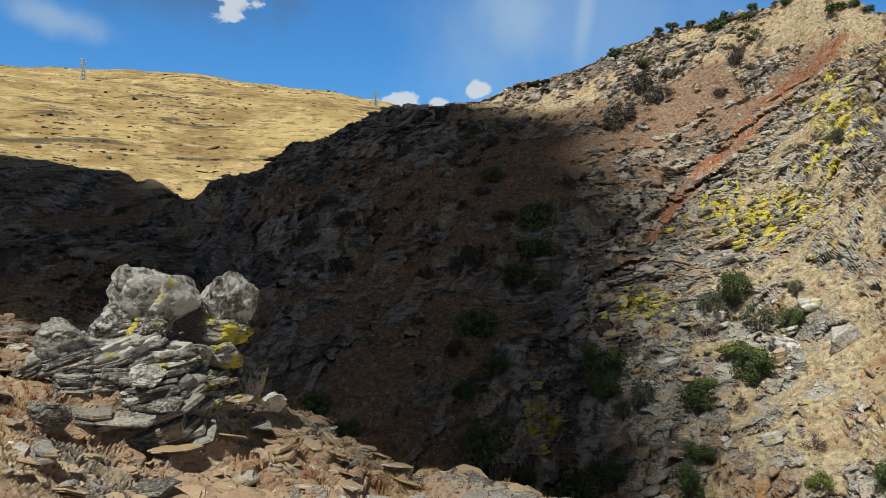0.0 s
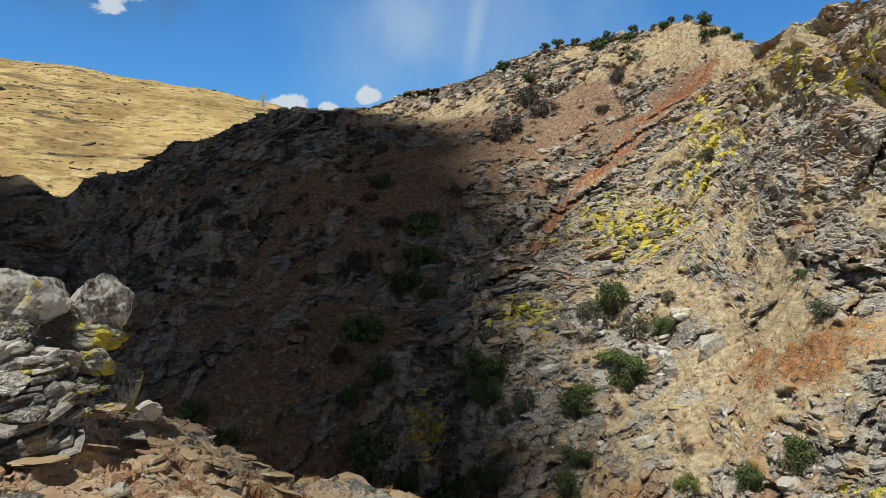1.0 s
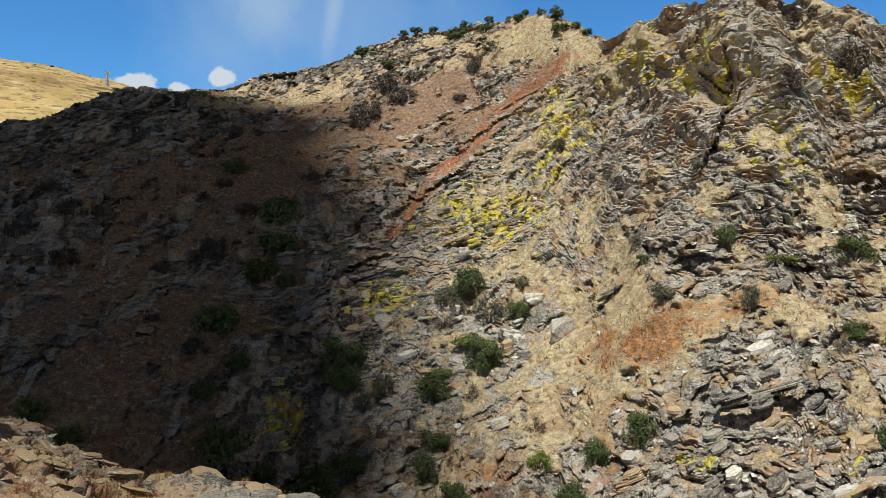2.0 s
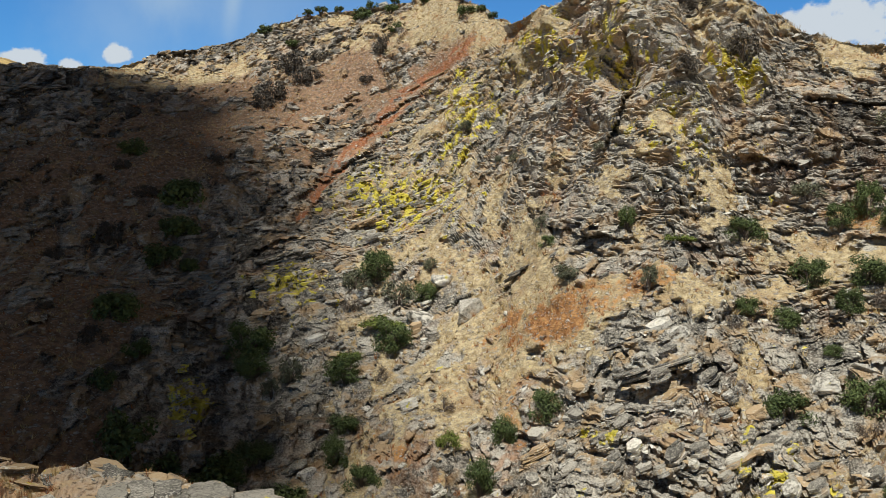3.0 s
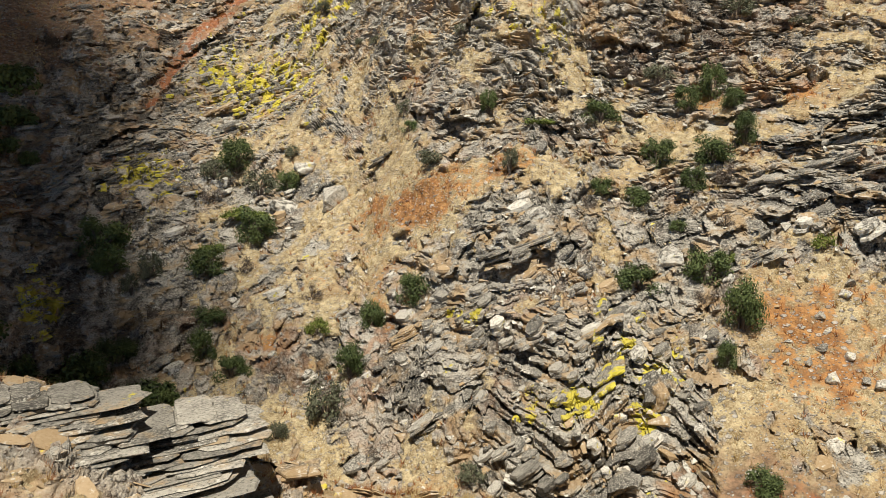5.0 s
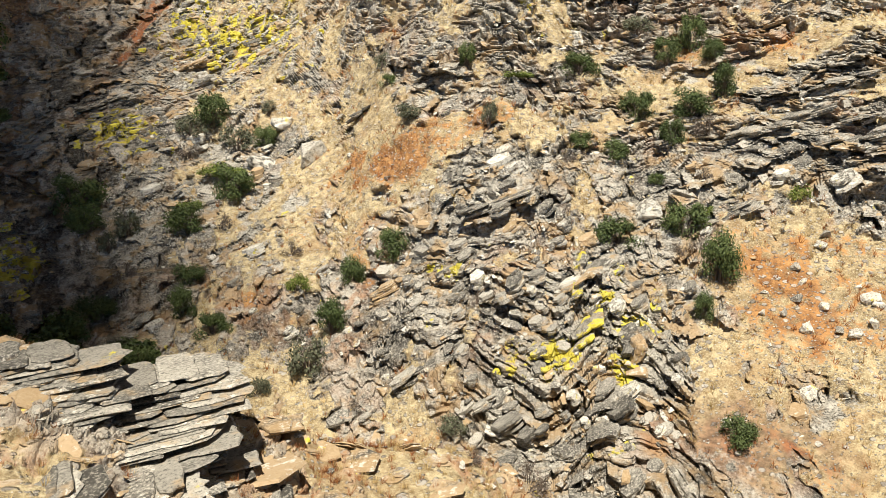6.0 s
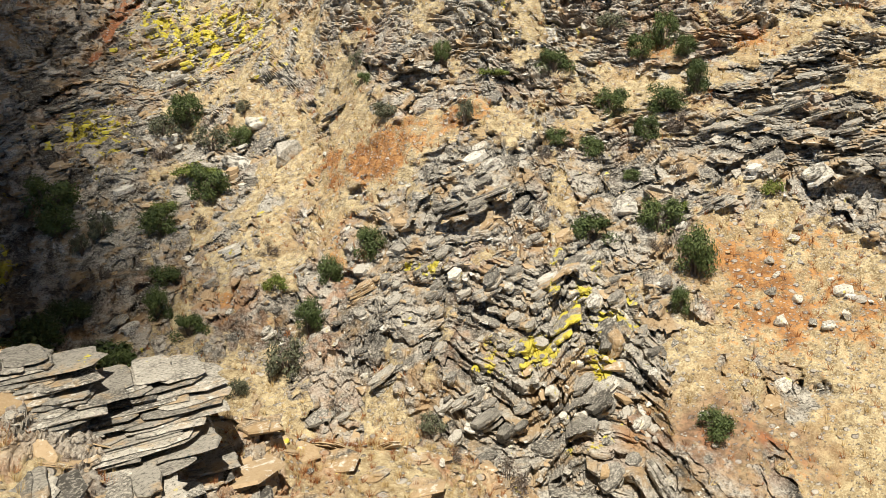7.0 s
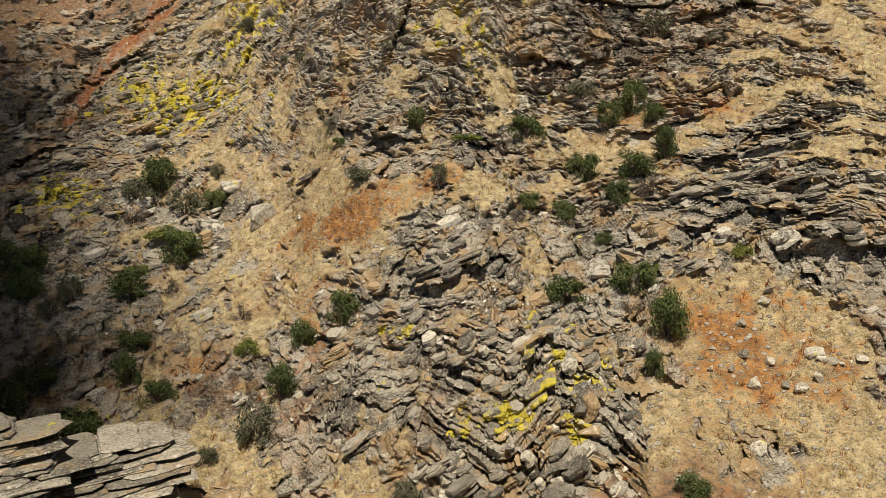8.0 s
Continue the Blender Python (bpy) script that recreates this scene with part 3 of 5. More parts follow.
def build_land():
    fine = np.arange(-36, 68.01, 0.125)
    az = np.concatenate([np.linspace(-180, -37, 60), fine, np.linspace(69, 180, 46)])
    v = np.concatenate([np.linspace(0.02, 0.45, 24, endpoint=False), np.linspace(0.45, 1, 130, endpoint=False), np.linspace(1, 2, 22, endpoint=False),
                        np.linspace(2, 3, 520, endpoint=False), np.linspace(3, 4, 20, endpoint=False), np.linspace(4, 5, 80, endpoint=False),
                        np.linspace(5, 6, 8)])
    rows, cols = len(v), len(az)
    A, V = np.meshgrid(az, v)
    bearing = np.where(A > 128, 80, np.where(A < -110, -60, np.clip(A, -60, 80)))  # behind the viewer the wall goes on as at its ends
    blend = np.clip((np.abs(A - 10) - 70) / 100, 0, 1)
    r, z = land(bearing.ravel(), V.ravel())
    r2, z2 = land(np.full(A.size, -60.0), V.ravel())
    b = (blend * blend * (3 - 2 * blend)).ravel()
    r, z = r * (1 - b) + r2 * b, z * (1 - b) + z2 * b
    a = np.radians(A.ravel())
    P = np.stack([r * np.sin(a), r * np.cos(a), z + EYE], 1)
    vf, af = V.ravel(), A.ravel()
    # large lumps and hollows
    G = P.reshape(rows, cols, 3)
    da, dv = np.gradient(G, axis=1), np.gradient(G, axis=0)
    N = np.cross(da, dv).reshape(-1, 3)
    N /= np.linalg.norm(N, axis=1)[:, None] + 1e-9
    N *= np.where(N[:, 2] < 0, -1, 1)[:, None]
    u = np.clip(vf - 2, 0, 1)
    wall = np.clip((vf - 1.7) * 4, 0, 1) * np.clip((3.25 - vf) * 6, 0, 1)
    shelf = np.clip((1.3 - vf) * 4, 0, 1)
    hill = np.clip((vf - 3.6) * 3, 0, 1)
    lump = fractal(P * 0.055, 4, 11)
    # strata rise to the right on the near rib and lie flatter in the bowl
    strike = P[:, 0] * math.cos(radians(20)) - P[:, 1] * math.sin(radians(20))
    table = np.linspace(-150, 150, 301)
    rise = np.cumsum(np.tan(np.radians(np.interp(table, [-60, -20, 0, 15, 30, 60], [3, 8, 20, 36, 26, 12]))))
    rise = rise - np.interp(15, table, rise)
    level_off = np.clip((u - 0.36) / 0.24, 0, 1) * np.clip((af - 24) / 5, 0, 1)      # flatter again in the crag
    s_level = P[:, 2] - np.interp(strike, table, rise) * (1 - 0.8 * level_off) - 0.25 * P[:, 1]
    depth = np.hypot(P[:, 0], P[:, 1])
    Q = np.stack([strike, depth, s_level], 1)
    Q = Q + 0.5 * np.stack([value_noise(P * 0.21, 3), value_noise(P * 0.21, 4), value_noise(P * 0.21, 5)], 1)
    low = np.stack([strike * 0.14, depth * 0.06, s_level * 0.2], 1)
    stone = 0.75 * fractal(low, 3, 21, 0.6) + 0.6 * fractal(low * 5.0, 3, 121, 0.65)
    on_wall = np.clip((vf - 1.9) * 8, 0, 1)
    rock = np.where(shelf > 0.5, 0.5, 0.53) + 0.5 * stone + on_wall * (0.8 * zone_field(ROCKY, af, u) + 0.6 * zone_field(GRASSY, af, u) + 0.05 * np.clip((17 + 16 * (u - 0.3) - af) / 6, 0, 1) * np.clip((af + 12) / 8, 0, 1))
    mound = shelf * np.exp(-(((af + 20.2) / 5.2) ** 4 + ((depth - 19.0) / 2.7) ** 4))
    slabs = shelf * np.exp(-(((af - 8) / 9) ** 4 + ((vf - 0.86) / 0.13) ** 4))
    track = shelf * np.exp(-(((af + 14) / 5.0) ** 4 + ((vf - 0.60) / 0.085) ** 4))
    rock = np.clip(rock + 0.5 * on_wall * np.exp(-(((af - 11) / 7) ** 2 + ((u - 0.14) / 0.12) ** 2)) + 0.6 * mound + 0.5 * slabs - 1.0 * track, 0, 1.2)
    # on the shelf the beds come up obliquely, their edges towards the gorge's near side
    Q[:, 2] = np.where(shelf > 0.5, 0.75 * P[:, 2] + 0.42 * (depth - 0.22 * strike), Q[:, 2])
    # the beds bend down and up again round the folded outcrop
    xf = (af - 45.0) * 0.01745 * depth
    fold = on_wall * np.exp(-((xf / 4.6) ** 4 + ((u - 0.09) / 0.115) ** 4))
    bend = -0.9 * np.exp(-((xf + 1.6) / 1.3) ** 2) + 1.25 * np.exp(-((xf - 1.9) / 1.9) ** 2) + 0.12 * np.sin(2.3 * xf)
    Q[:, 2] = np.where(fold > 0.4, P[:, 2] - bend, Q[:, 2])
    rock = np.clip(rock + 0.45 * fold, 0, 1.2)
    far_scale = 1 + 0.5 * np.clip((depth - 55) / 40, 0, 1) + 0.8 * np.clip((depth - 110) / 80, 0, 1)
    wob = (0.34 * value_noise(P * 0.8, 141) + 0.13 * value_noise(P * 2.3, 142)) * (1 - 0.6 * fold)
    wob2 = 0.5 * value_noise(P * 0.5, 143) + 0.2 * value_noise(P * 1.7, 144)
    run, level = (Q[:, 0] + wob2) / far_scale, (Q[:, 2] + wob) / far_scale

    def bed(thick, length, salt, foot):
        """Blocks of one layer stand out by their own amount, upright in front, over an undercut foot."""
        lev, f, joint = courses(run, level, thick, length, salt)
        under = np.clip((foot - f) / 0.07, 0, 1) * np.clip((lev - 0.25) * 4, 0, 1)
        return lev, thick * (1.15 * (lev - 0.5) + 0.75 * (f - 0.5) - 0.55 * under) - 0.32 * thick * np.exp(-joint * (9 / length))

    lev, coarse = bed(1.2, 1.7, 200, 0.2)
    lev2, middle = bed(0.5, 0.75, 210, 0.25)
    lev3, fine_bed = bed(0.24, 0.42, 220, 0.0)
    levc, column = bed(1.9, 1.1, 230, 0.1)
    levd, stub = bed(0.75, 0.75, 240, 0.15)
    pillar = np.clip(on_wall * zone_field(UPRIGHT, af, u), 0, 1)
    coarse, middle = coarse * (1 - pillar) + 0.62 * column * pillar, middle * (1 - pillar) + 0.8 * stub * pillar
    lev, lev2 = np.where(pillar > 0.5, levc, lev), np.where(pillar > 0.5, levd, lev2)
    tone = 0.35 * lev + 0.4 * lev2 + 0.25 * lev3 + 0.1 * fold + 0.14 * on_wall * np.exp(-(((af - 28) / 9) ** 2 + ((u - 0.45) / 0.15) ** 2)) + 0.3 * np.clip(on_wall * (1.2 - (((af - 37) / 9) ** 2 + ((u - 0.85) / 0.28) ** 2)), 0, 1)
    rock = np.clip(rock + np.where(shelf > 0.5, 0.3, 1) * (0.34 * (lev - 0.5) + 0.34 * (lev2 - 0.5)), 0, 1.2)
    hard = np.clip((rock - 0.38) * 6.0, 0, 1)
    crag = on_wall * np.clip(1.2 - (((af - 37) / 9) ** 2 + ((u - 0.85) / 0.28) ** 2), 0, 1)
    ribs = fractal(np.stack([strike * 0.28, depth * 0.1, P[:, 2] * 0.07], 1), 3, 161)
    out = wall * hard * ((0.62 - 0.4 * fold) * coarse + (0.85 + 0.7 * fold) * middle + 0.75 * fine_bed) * far_scale      # towards the viewer
    out += wall * (1 - hard) * 0.12 * middle
    for oa, oh, ow, lean, deep in OVERHANGS:
        x, y = (af - oa) / ow, u - oh - lean * (af - oa) + 0.006 * wob / 0.2
        out += wall * deep * np.exp(-x ** 4) * (0.6 + 0.5 * lev2) * np.where(y > 0, np.exp(-np.abs(y) / 0.035), -0.55 * np.exp(-np.abs(y) / 0.012))
        rock = rock + 0.5 * wall * np.exp(-x ** 4 - (y / 0.03) ** 2)
    out += 1.3 * wall * crag * (0.4 - 1.8 * np.abs(ribs))
    d = wall * (1.3 * lump + 0.9 * crag * (0.5 - 2.0 * np.abs(ribs)) + (1 - hard) * 0.14 * fractal(P * 0.7, 4, 71, 0.6) + 0.25 * hard * fractal(P * 0.45, 3, 72, 0.6))
    d += shelf * np.clip(vf * 2 - 0.4, 0, 1) * (0.2 * lump + hard * ((0.1 + 0.16 * mound) * coarse + 0.32 * middle + 0.6 * fine_bed) + (1 - hard) * (0.05 * fractal(P * 1.3, 3, 71) + 0.14 * fine_bed))
    d += 1.25 * mound + 0.35 * slabs
    P = P - np.stack([np.sin(a), np.cos(a), 0 * a], 1) * out[:, None]
    d += hill * (7 * fractal(P * 0.006, 3, 81) - 5 + 2.2 * fractal(P * 0.03, 3, 91)) * np.clip((5.6 - vf), 0, 1)
    P = P + N * d[:, None]
    # mesh
    me = bpy.data.meshes.new("ground")
    me.vertices.add(rows * cols + 1)
    me.vertices.foreach_set("co", np.concatenate([P.ravel(), [0, 0, 0.0]]))
    i = np.arange((rows - 1) * cols).reshape(rows - 1, cols)
    nxt = np.roll(i, -1, axis=1)
    quads = np.stack([i, i + cols, nxt + cols, nxt], -1).reshape(-1)
    n = len(quads) // 4
    c0 = np.arange(cols)
    tris = np.stack([c0, np.roll(c0, -1), np.full(cols, rows * cols)], -1).reshape(-1)
    me.loops.add(len(quads) + len(tris))
    me.loops.foreach_set("vertex_index", np.concatenate([quads, tris]).astype(np.int32))
    me.polygons.add(n + cols)
    me.polygons.foreach_set("loop_start", np.concatenate([np.arange(n) * 4, n * 4 + np.arange(cols) * 3]).astype(np.int32))
    me.update(calc_edges=True)
    rust = on_wall * (zone_field(RUST_ZONES, af, u) + np.clip(0.55 * fractal(P * 0.3, 3, 131), 0, 0.6)) + shelf * np.clip(0.3 + 0.8 * fractal(P * 0.5, 3, 101), 0, 0.9) * (1 - track)
    soil = on_wall * (zone_field(SOIL_AND_SHADE, af, u) + 0.7 * np.clip((19 + 16 * (u - 0.3) - af) / 6, 0, 1) * np.clip((0.93 - u) * 6, 0.1, 1))
    # dark slate of the bowl, its cloud shade partly put into the colour
    dark = on_wall * (zone_field(DARK_AND_SHADED, af, u) + np.clip((16.5 + 14 * (u - 0.3) - af) / 4, 0, 1) * np.clip((1.06 - u) * 7, 0, 1))
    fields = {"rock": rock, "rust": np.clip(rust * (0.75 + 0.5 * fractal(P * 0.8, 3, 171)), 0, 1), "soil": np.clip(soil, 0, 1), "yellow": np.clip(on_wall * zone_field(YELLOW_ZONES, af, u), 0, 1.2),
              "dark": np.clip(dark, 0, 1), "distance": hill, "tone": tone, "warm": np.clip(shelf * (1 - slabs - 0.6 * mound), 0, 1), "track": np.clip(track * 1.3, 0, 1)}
    hard_face = (rock.reshape(rows, cols)[:-1] > 0.45).ravel() & (hill.reshape(rows, cols)[:-1] < 0.1).ravel()
    me.polygons.foreach_set("use_smooth", np.append(~hard_face, np.ones(cols, bool)))
    for name, val in fields.items():
        at = me.attributes.new(name, "FLOAT", "POINT")
        at.data.foreach_set("value", np.append(val, 0).astype(np.float32))
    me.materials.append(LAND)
    ground = tagged(new("ground", me), "rocky hillsides of dry grass, slate and red earth round a gorge", "hillside", kind="structure")
    grid = {k: x.reshape(rows, cols) for k, x in dict(fields, wall=wall, shelf=shelf).items()}
    return ground, P.reshape(rows, cols, 3), N.reshape(rows, cols, 3), az, v, grid


ground, LANDPOINTS, LANDNORMALS, LAND_AZ, LAND_V, LANDFIELDS = build_land()


def spot(az, v):
    """The place on the finished ground at a bearing and a step v of land(), and the ground's smooth normal there."""
    j = int(np.argmin(np.abs(LAND_AZ - az)))
    i = int(np.argmin(np.abs(LAND_V - v)))
    return Vector(LANDPOINTS[i, j]), Vector(LANDNORMALS[i, j])


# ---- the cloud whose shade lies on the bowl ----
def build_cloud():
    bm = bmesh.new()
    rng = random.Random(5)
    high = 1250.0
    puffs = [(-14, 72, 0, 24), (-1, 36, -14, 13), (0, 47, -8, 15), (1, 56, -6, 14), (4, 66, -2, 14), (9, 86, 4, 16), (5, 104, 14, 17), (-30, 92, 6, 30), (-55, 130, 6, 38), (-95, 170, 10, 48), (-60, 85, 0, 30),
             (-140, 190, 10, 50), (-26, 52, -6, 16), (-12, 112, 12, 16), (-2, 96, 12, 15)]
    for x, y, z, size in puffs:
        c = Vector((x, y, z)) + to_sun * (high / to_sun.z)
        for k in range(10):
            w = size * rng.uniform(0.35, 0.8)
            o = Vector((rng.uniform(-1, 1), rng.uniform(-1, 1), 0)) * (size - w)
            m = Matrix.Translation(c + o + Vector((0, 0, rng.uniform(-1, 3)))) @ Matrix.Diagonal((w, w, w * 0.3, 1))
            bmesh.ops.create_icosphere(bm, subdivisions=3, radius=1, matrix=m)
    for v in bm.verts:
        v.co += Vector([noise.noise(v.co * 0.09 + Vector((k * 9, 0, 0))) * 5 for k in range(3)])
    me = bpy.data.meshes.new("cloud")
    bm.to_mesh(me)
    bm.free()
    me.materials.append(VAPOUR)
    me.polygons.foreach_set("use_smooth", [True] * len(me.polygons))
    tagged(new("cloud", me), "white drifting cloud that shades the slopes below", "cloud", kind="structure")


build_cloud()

# ---- helpers for things ----
def part(name, bm, material, parent, label="", smooth=False):
    me = bpy.data.meshes.new(name)
    bm.to_mesh(me)
    bm.free()
    me.materials.append(material)
    if smooth:
        me.polygons.foreach_set("use_smooth", [True] * len(me.polygons))
    ob = new(name, me)
    ob.parent = parent
    return tagged(ob, label)


def stick(bm, a, b, ra, rb, sides=5):
    """A tapered limb from a to b."""
    a, b = Vector(a), Vector(b)
    q = (b - a).to_track_quat("Z", "Y").to_matrix()
    rings = []
    for p, r in ((a, ra), (b, rb)):
        rings.append([bm.verts.new(p + q @ Vector((r * math.cos(2 * math.pi * k / sides), r * math.sin(2 * math.pi * k / sides), 0))) for k in range(sides)])
    for k in range(sides):
        bm.faces.new((rings[0][k], rings[0][(k + 1) % sides], rings[1][(k + 1) % sides], rings[1][k]))


def make_bush(kind, leaves, twigs, seed, clumps=16, per=130, size=0.085, open_=0.0, tall=0.8):
    """A shrub one metre in radius: forked stems and a ragged crown of leaf clumps."""
    rng = random.Random(seed)
    root = new(kind)
    stems, crown = bmesh.new(), bmesh.new()
    hearts = []
    for k in range(clumps):
        a, h = rng.uniform(0, 6.283), rng.random()
        rad = (0.30 + 0.42 * math.sqrt(rng.random())) * (1.0 if h < 0.55 else 1.35 - 0.65 * h)
        hearts.append((Vector((rad * math.cos(a), rad * math.sin(a), (0.22 + 0.95 * h) * tall)), rng.uniform(0.24, 0.42)))
    for c, w in hearts:
        knee = Vector((c.x * 0.4 + rng.uniform(-.08, .08), c.y * 0.4, c.z * 0.55))
        stick(stems, (c.x * 0.06, c.y * 0.06, -0.3), knee, 0.045, 0.028)
        stick(stems, knee, c, 0.028, 0.01)
        for k in range(twigs):
            d = Vector((rng.gauss(0, 1), rng.gauss(0, 1), rng.gauss(0.35, 0.9))).normalized()
            stick(stems, c, c + d * w * rng.uniform(0.8, 1.25), 0.008, 0.003, 3)
        for k in range(per):
            d = Vector((rng.gauss(0, 1), rng.gauss(0, 1), rng.gauss(0, 0.85))).normalized()
            p = c + d * w * (rng.uniform(0.45, 1.0) if rng.random() > 0.12 else rng.uniform(1.0, 1.3))
            n = (d + Vector((rng.uniform(-.8, .8), rng.uniform(-.8, .8), rng.uniform(-.4, .9)))).normalized()
            q = n.to_track_quat("Z", "Y").to_matrix() @ Matrix.Rotation(rng.uniform(0, 6.28), 3, "Z")
            s = size * rng.uniform(0.6, 1.3)
            crown.faces.new([crown.verts.new(p + q @ Vector(o)) for o in ((-s, 0, 0), (0, -s * .55, s * .12), (s, 0, 0), (0, s * .55, s * .12))])
    part("trunk", stems, BARK, root)
    part("crown", crown, leaves, root)
    return root


def put_thing(model, az, v, width, label, category, group, tall=1.0, turn=None, sink=0.0):
    p, n = spot(az, v)
    ob = copy_thing(model, Matrix.LocRotScale(p - Vector((0, 0, sink)), Euler((0, 0, turn if turn is not None else (az * 37.3 + v * 91) % 6.28)), None))
    ob.scale = (width / 2, width / 2, width / 2 * tall)
    return tagged(ob, label, category, group)


def seat(az, el):
    """The place on the far wall that shows at a bearing and an elevation."""
    j = int(np.argmin(np.abs(LAND_AZ - az)))
    rows = np.flatnonzero((LAND_V > 2.0) & (LAND_V < 3.02))
    q = LANDPOINTS[rows, j]
    up = np.degrees(np.arctan2(q[:, 2] - EYE, np.hypot(q[:, 0], q[:, 1])))
    seen = np.flatnonzero(up >= el)
    return Vector(q[seen[0]] if len(seen) else q[int(np.argmax(up))])


def grow_on(model, p, width, tall, label, category, group, turn):
    ob = copy_thing(model, Matrix.LocRotScale(p - Vector((0, 0, 0.12 * width / 2)), Euler((0, 0, turn)), None))
    ob.scale = (width * 0.53, width * 0.53, width * 0.6 * tall)
    return tagged(ob, label, category, group)


oak_models = [make_bush("holm_oak_bush", OAK, 0, 40 + k, 17 + k, 185, 0.052, tall=0.85 + 0.1 * k) for k in range(4)]
far_oak_models = [make_bush("holm_oak_bush", OAK, 0, 50 + k, 14, 80, 0.1, tall=0.8 + 0.15 * k) for k in range(3)]
olive_models = [make_bush("grey_green_bush", OLIVE, 4, 60 + k, 14, 100, 0.06, tall=0.85) for k in range(2)]
dead_models = [make_bush("dry_brush", DEAD, 16, 70 + k, 13, 34, 0.05, tall=0.7) for k in range(2)]
burnt_models = [make_bush("dark_brush", BURNT, 10, 90 + k, 13, 70, 0.08, tall=0.75) for k in range(2)]
fresh_models = [make_bush("green_shrub", BRIGHT, 0, 80, 12, 100, 0.075, tall=0.55)]

# bearing and elevation of the foot, width in degrees, height to width
OAKS_ON_RIB = [(19.5, -3.54, 2.76, 0.89), (22.8, -5.11, 1.78, 1.11), (20.5, -8.4, 2.98, 0.93), (17.4, -10.69, 3, 0.87), (17.3, -14.18, 2.64, 0.69), (16.6, -16.18, 2.25, 1.09), (18.7, -17.53, 2.68, 0.85), (13.4, -19.9, 3.77, 0.83), (29, -15.05, 2.24, 1.27), (32, -13.07, 2.43, 1.08), (27.3, -17.74, 2.48, 1.25), (47.2, -12.08, 3.42, 0.82), (51.6, -11.19, 3.21, 0.88), (54, -13.92, 3.04, 1.47), (53.1, -16.52, 1.85, 1.11), (55.7, -24.16, 3.24, 0.8), (10.8, -8.7, 3.78, 0.79), (11.2, -10.14, 2.8, 0.79), (11.1, -15.64, 3.27, 0.62), (9.7, -16.98, 2.88, 0.86)]
OAKS_HIGH_ON_RIB = [(44.8, -0.35, 2.76, 0.79), (48.4, -3.54, 2.56, 0.92), (46.9, -6.06, 2.18, 0.91), (44.7, -5.29, 1.78, 0.89), (50.5, -4.88, 2.17, 0.91), (51.6, -3.15, 2.96, 0.8), (53.6, -1.75, 1.97, 1.2), (50, 0.47, 1.77, 1), (51.5, 1, 1.89, 1.46), (52.9, 0.5, 1.77, 0.89), (36.4, 0.31, 1.38, 1.29), (31.6, -1.09, 1.38, 0.86), (49.8, -7.67, 1.39, 0.71)]
OLIVES_ON_RIB = [(18.1, -4.1, 2.37, 0.92), (20.9, -5.22, 2.77, 0.86), (13.6, -10.46, 2, 1.2), (12.5, -18.29, 2.49, 0.83), (19.1, -20.88, 1.69, 1.12), (21.6, -21.71, 2.12, 0.9), (25.4, -20.55, 3.28, 1.15), (33.4, -3.24, 2.56, 0.62), (38, -3.59, 1.38, 1.57), (31.3, 0.07, 1.18, 1.33), (48.3, 2.36, 2.36, 0.67), (52.6, 6.28, 2.38, 0.83), (56.5, 5.55, 1.98, 0.44), (29.6, 4.69, 0.99, 1), (28.3, 4.7, 0.79, 1), (32.6, 4.99, 0.71, 0.83), (35.2, 5.5, 0.99, 1), (25.6, 6.81, 1.19, 1), (36.6, -24.99, 2.39, 0.91), (12.4, -11.23, 1.61, 1), (23.3, -2.86, 1.18, 1)]
DRY_ON_RIB = [(17.8, -5.54, 1.98, 0.8), (19.6, -10.59, 2.2, 0.73), (24.8, -12.44, 1.81, 0.89), (43.7, -6.38, 1.39, 1.14), (52.9, -4.4, 2.45, 0.97), (52.6, -7.43, 1.39, 1.29), (51.8, -12.61, 2.22, 1), (55.2, 0.56, 0.79, 1.25), (16, -7.86, 1.59, 0.9), (13.3, -13.11, 1.62, 1), (29, -23.57, 2.58, 0.83)]
FRESH_ON_RIB = [(19.9, -6.75, 3.17, 0.5), (25, -15.02, 1.83, 1.22), (39.9, -0.52, 2.36, 0.37), (58.6, -8.43, 1.59, 1.12), (17.6, -8.96, 1.99, 0.6), (52.7, -9.62, 1.6, 0.75)]
OAKS_IN_BOWL = [(6.4, 1.52, 3.15, 0.75), (6.1, -1, 2.95, 0.8), (5.4, -2.62, 2.56, 0.77), (6.9, -2.89, 1.38, 0.86), (2.3, -5.89, 3.17, 0.75), (3.3, -14.42, 3.86, 0.84), (5.2, -16.34, 2.46, 0.83), (7.7, -17.65, 4.54, 0.55), (13.4, -18.9, 3.33, 0.75), (9.3, -16.61, 2.88, 0.86), (1.8, -10.35, 2, 0.8), (3.2, 4.64, 2.17, 0.64), (6.8, 1.96, 2.17, 0.82), (2.4, -5.46, 2.97, 0.6), (3.6, -8.37, 1.99, 0.7), (-9, -11.19, 2.41, 0.92), (-6.7, -12.81, 2.02, 0.8)]
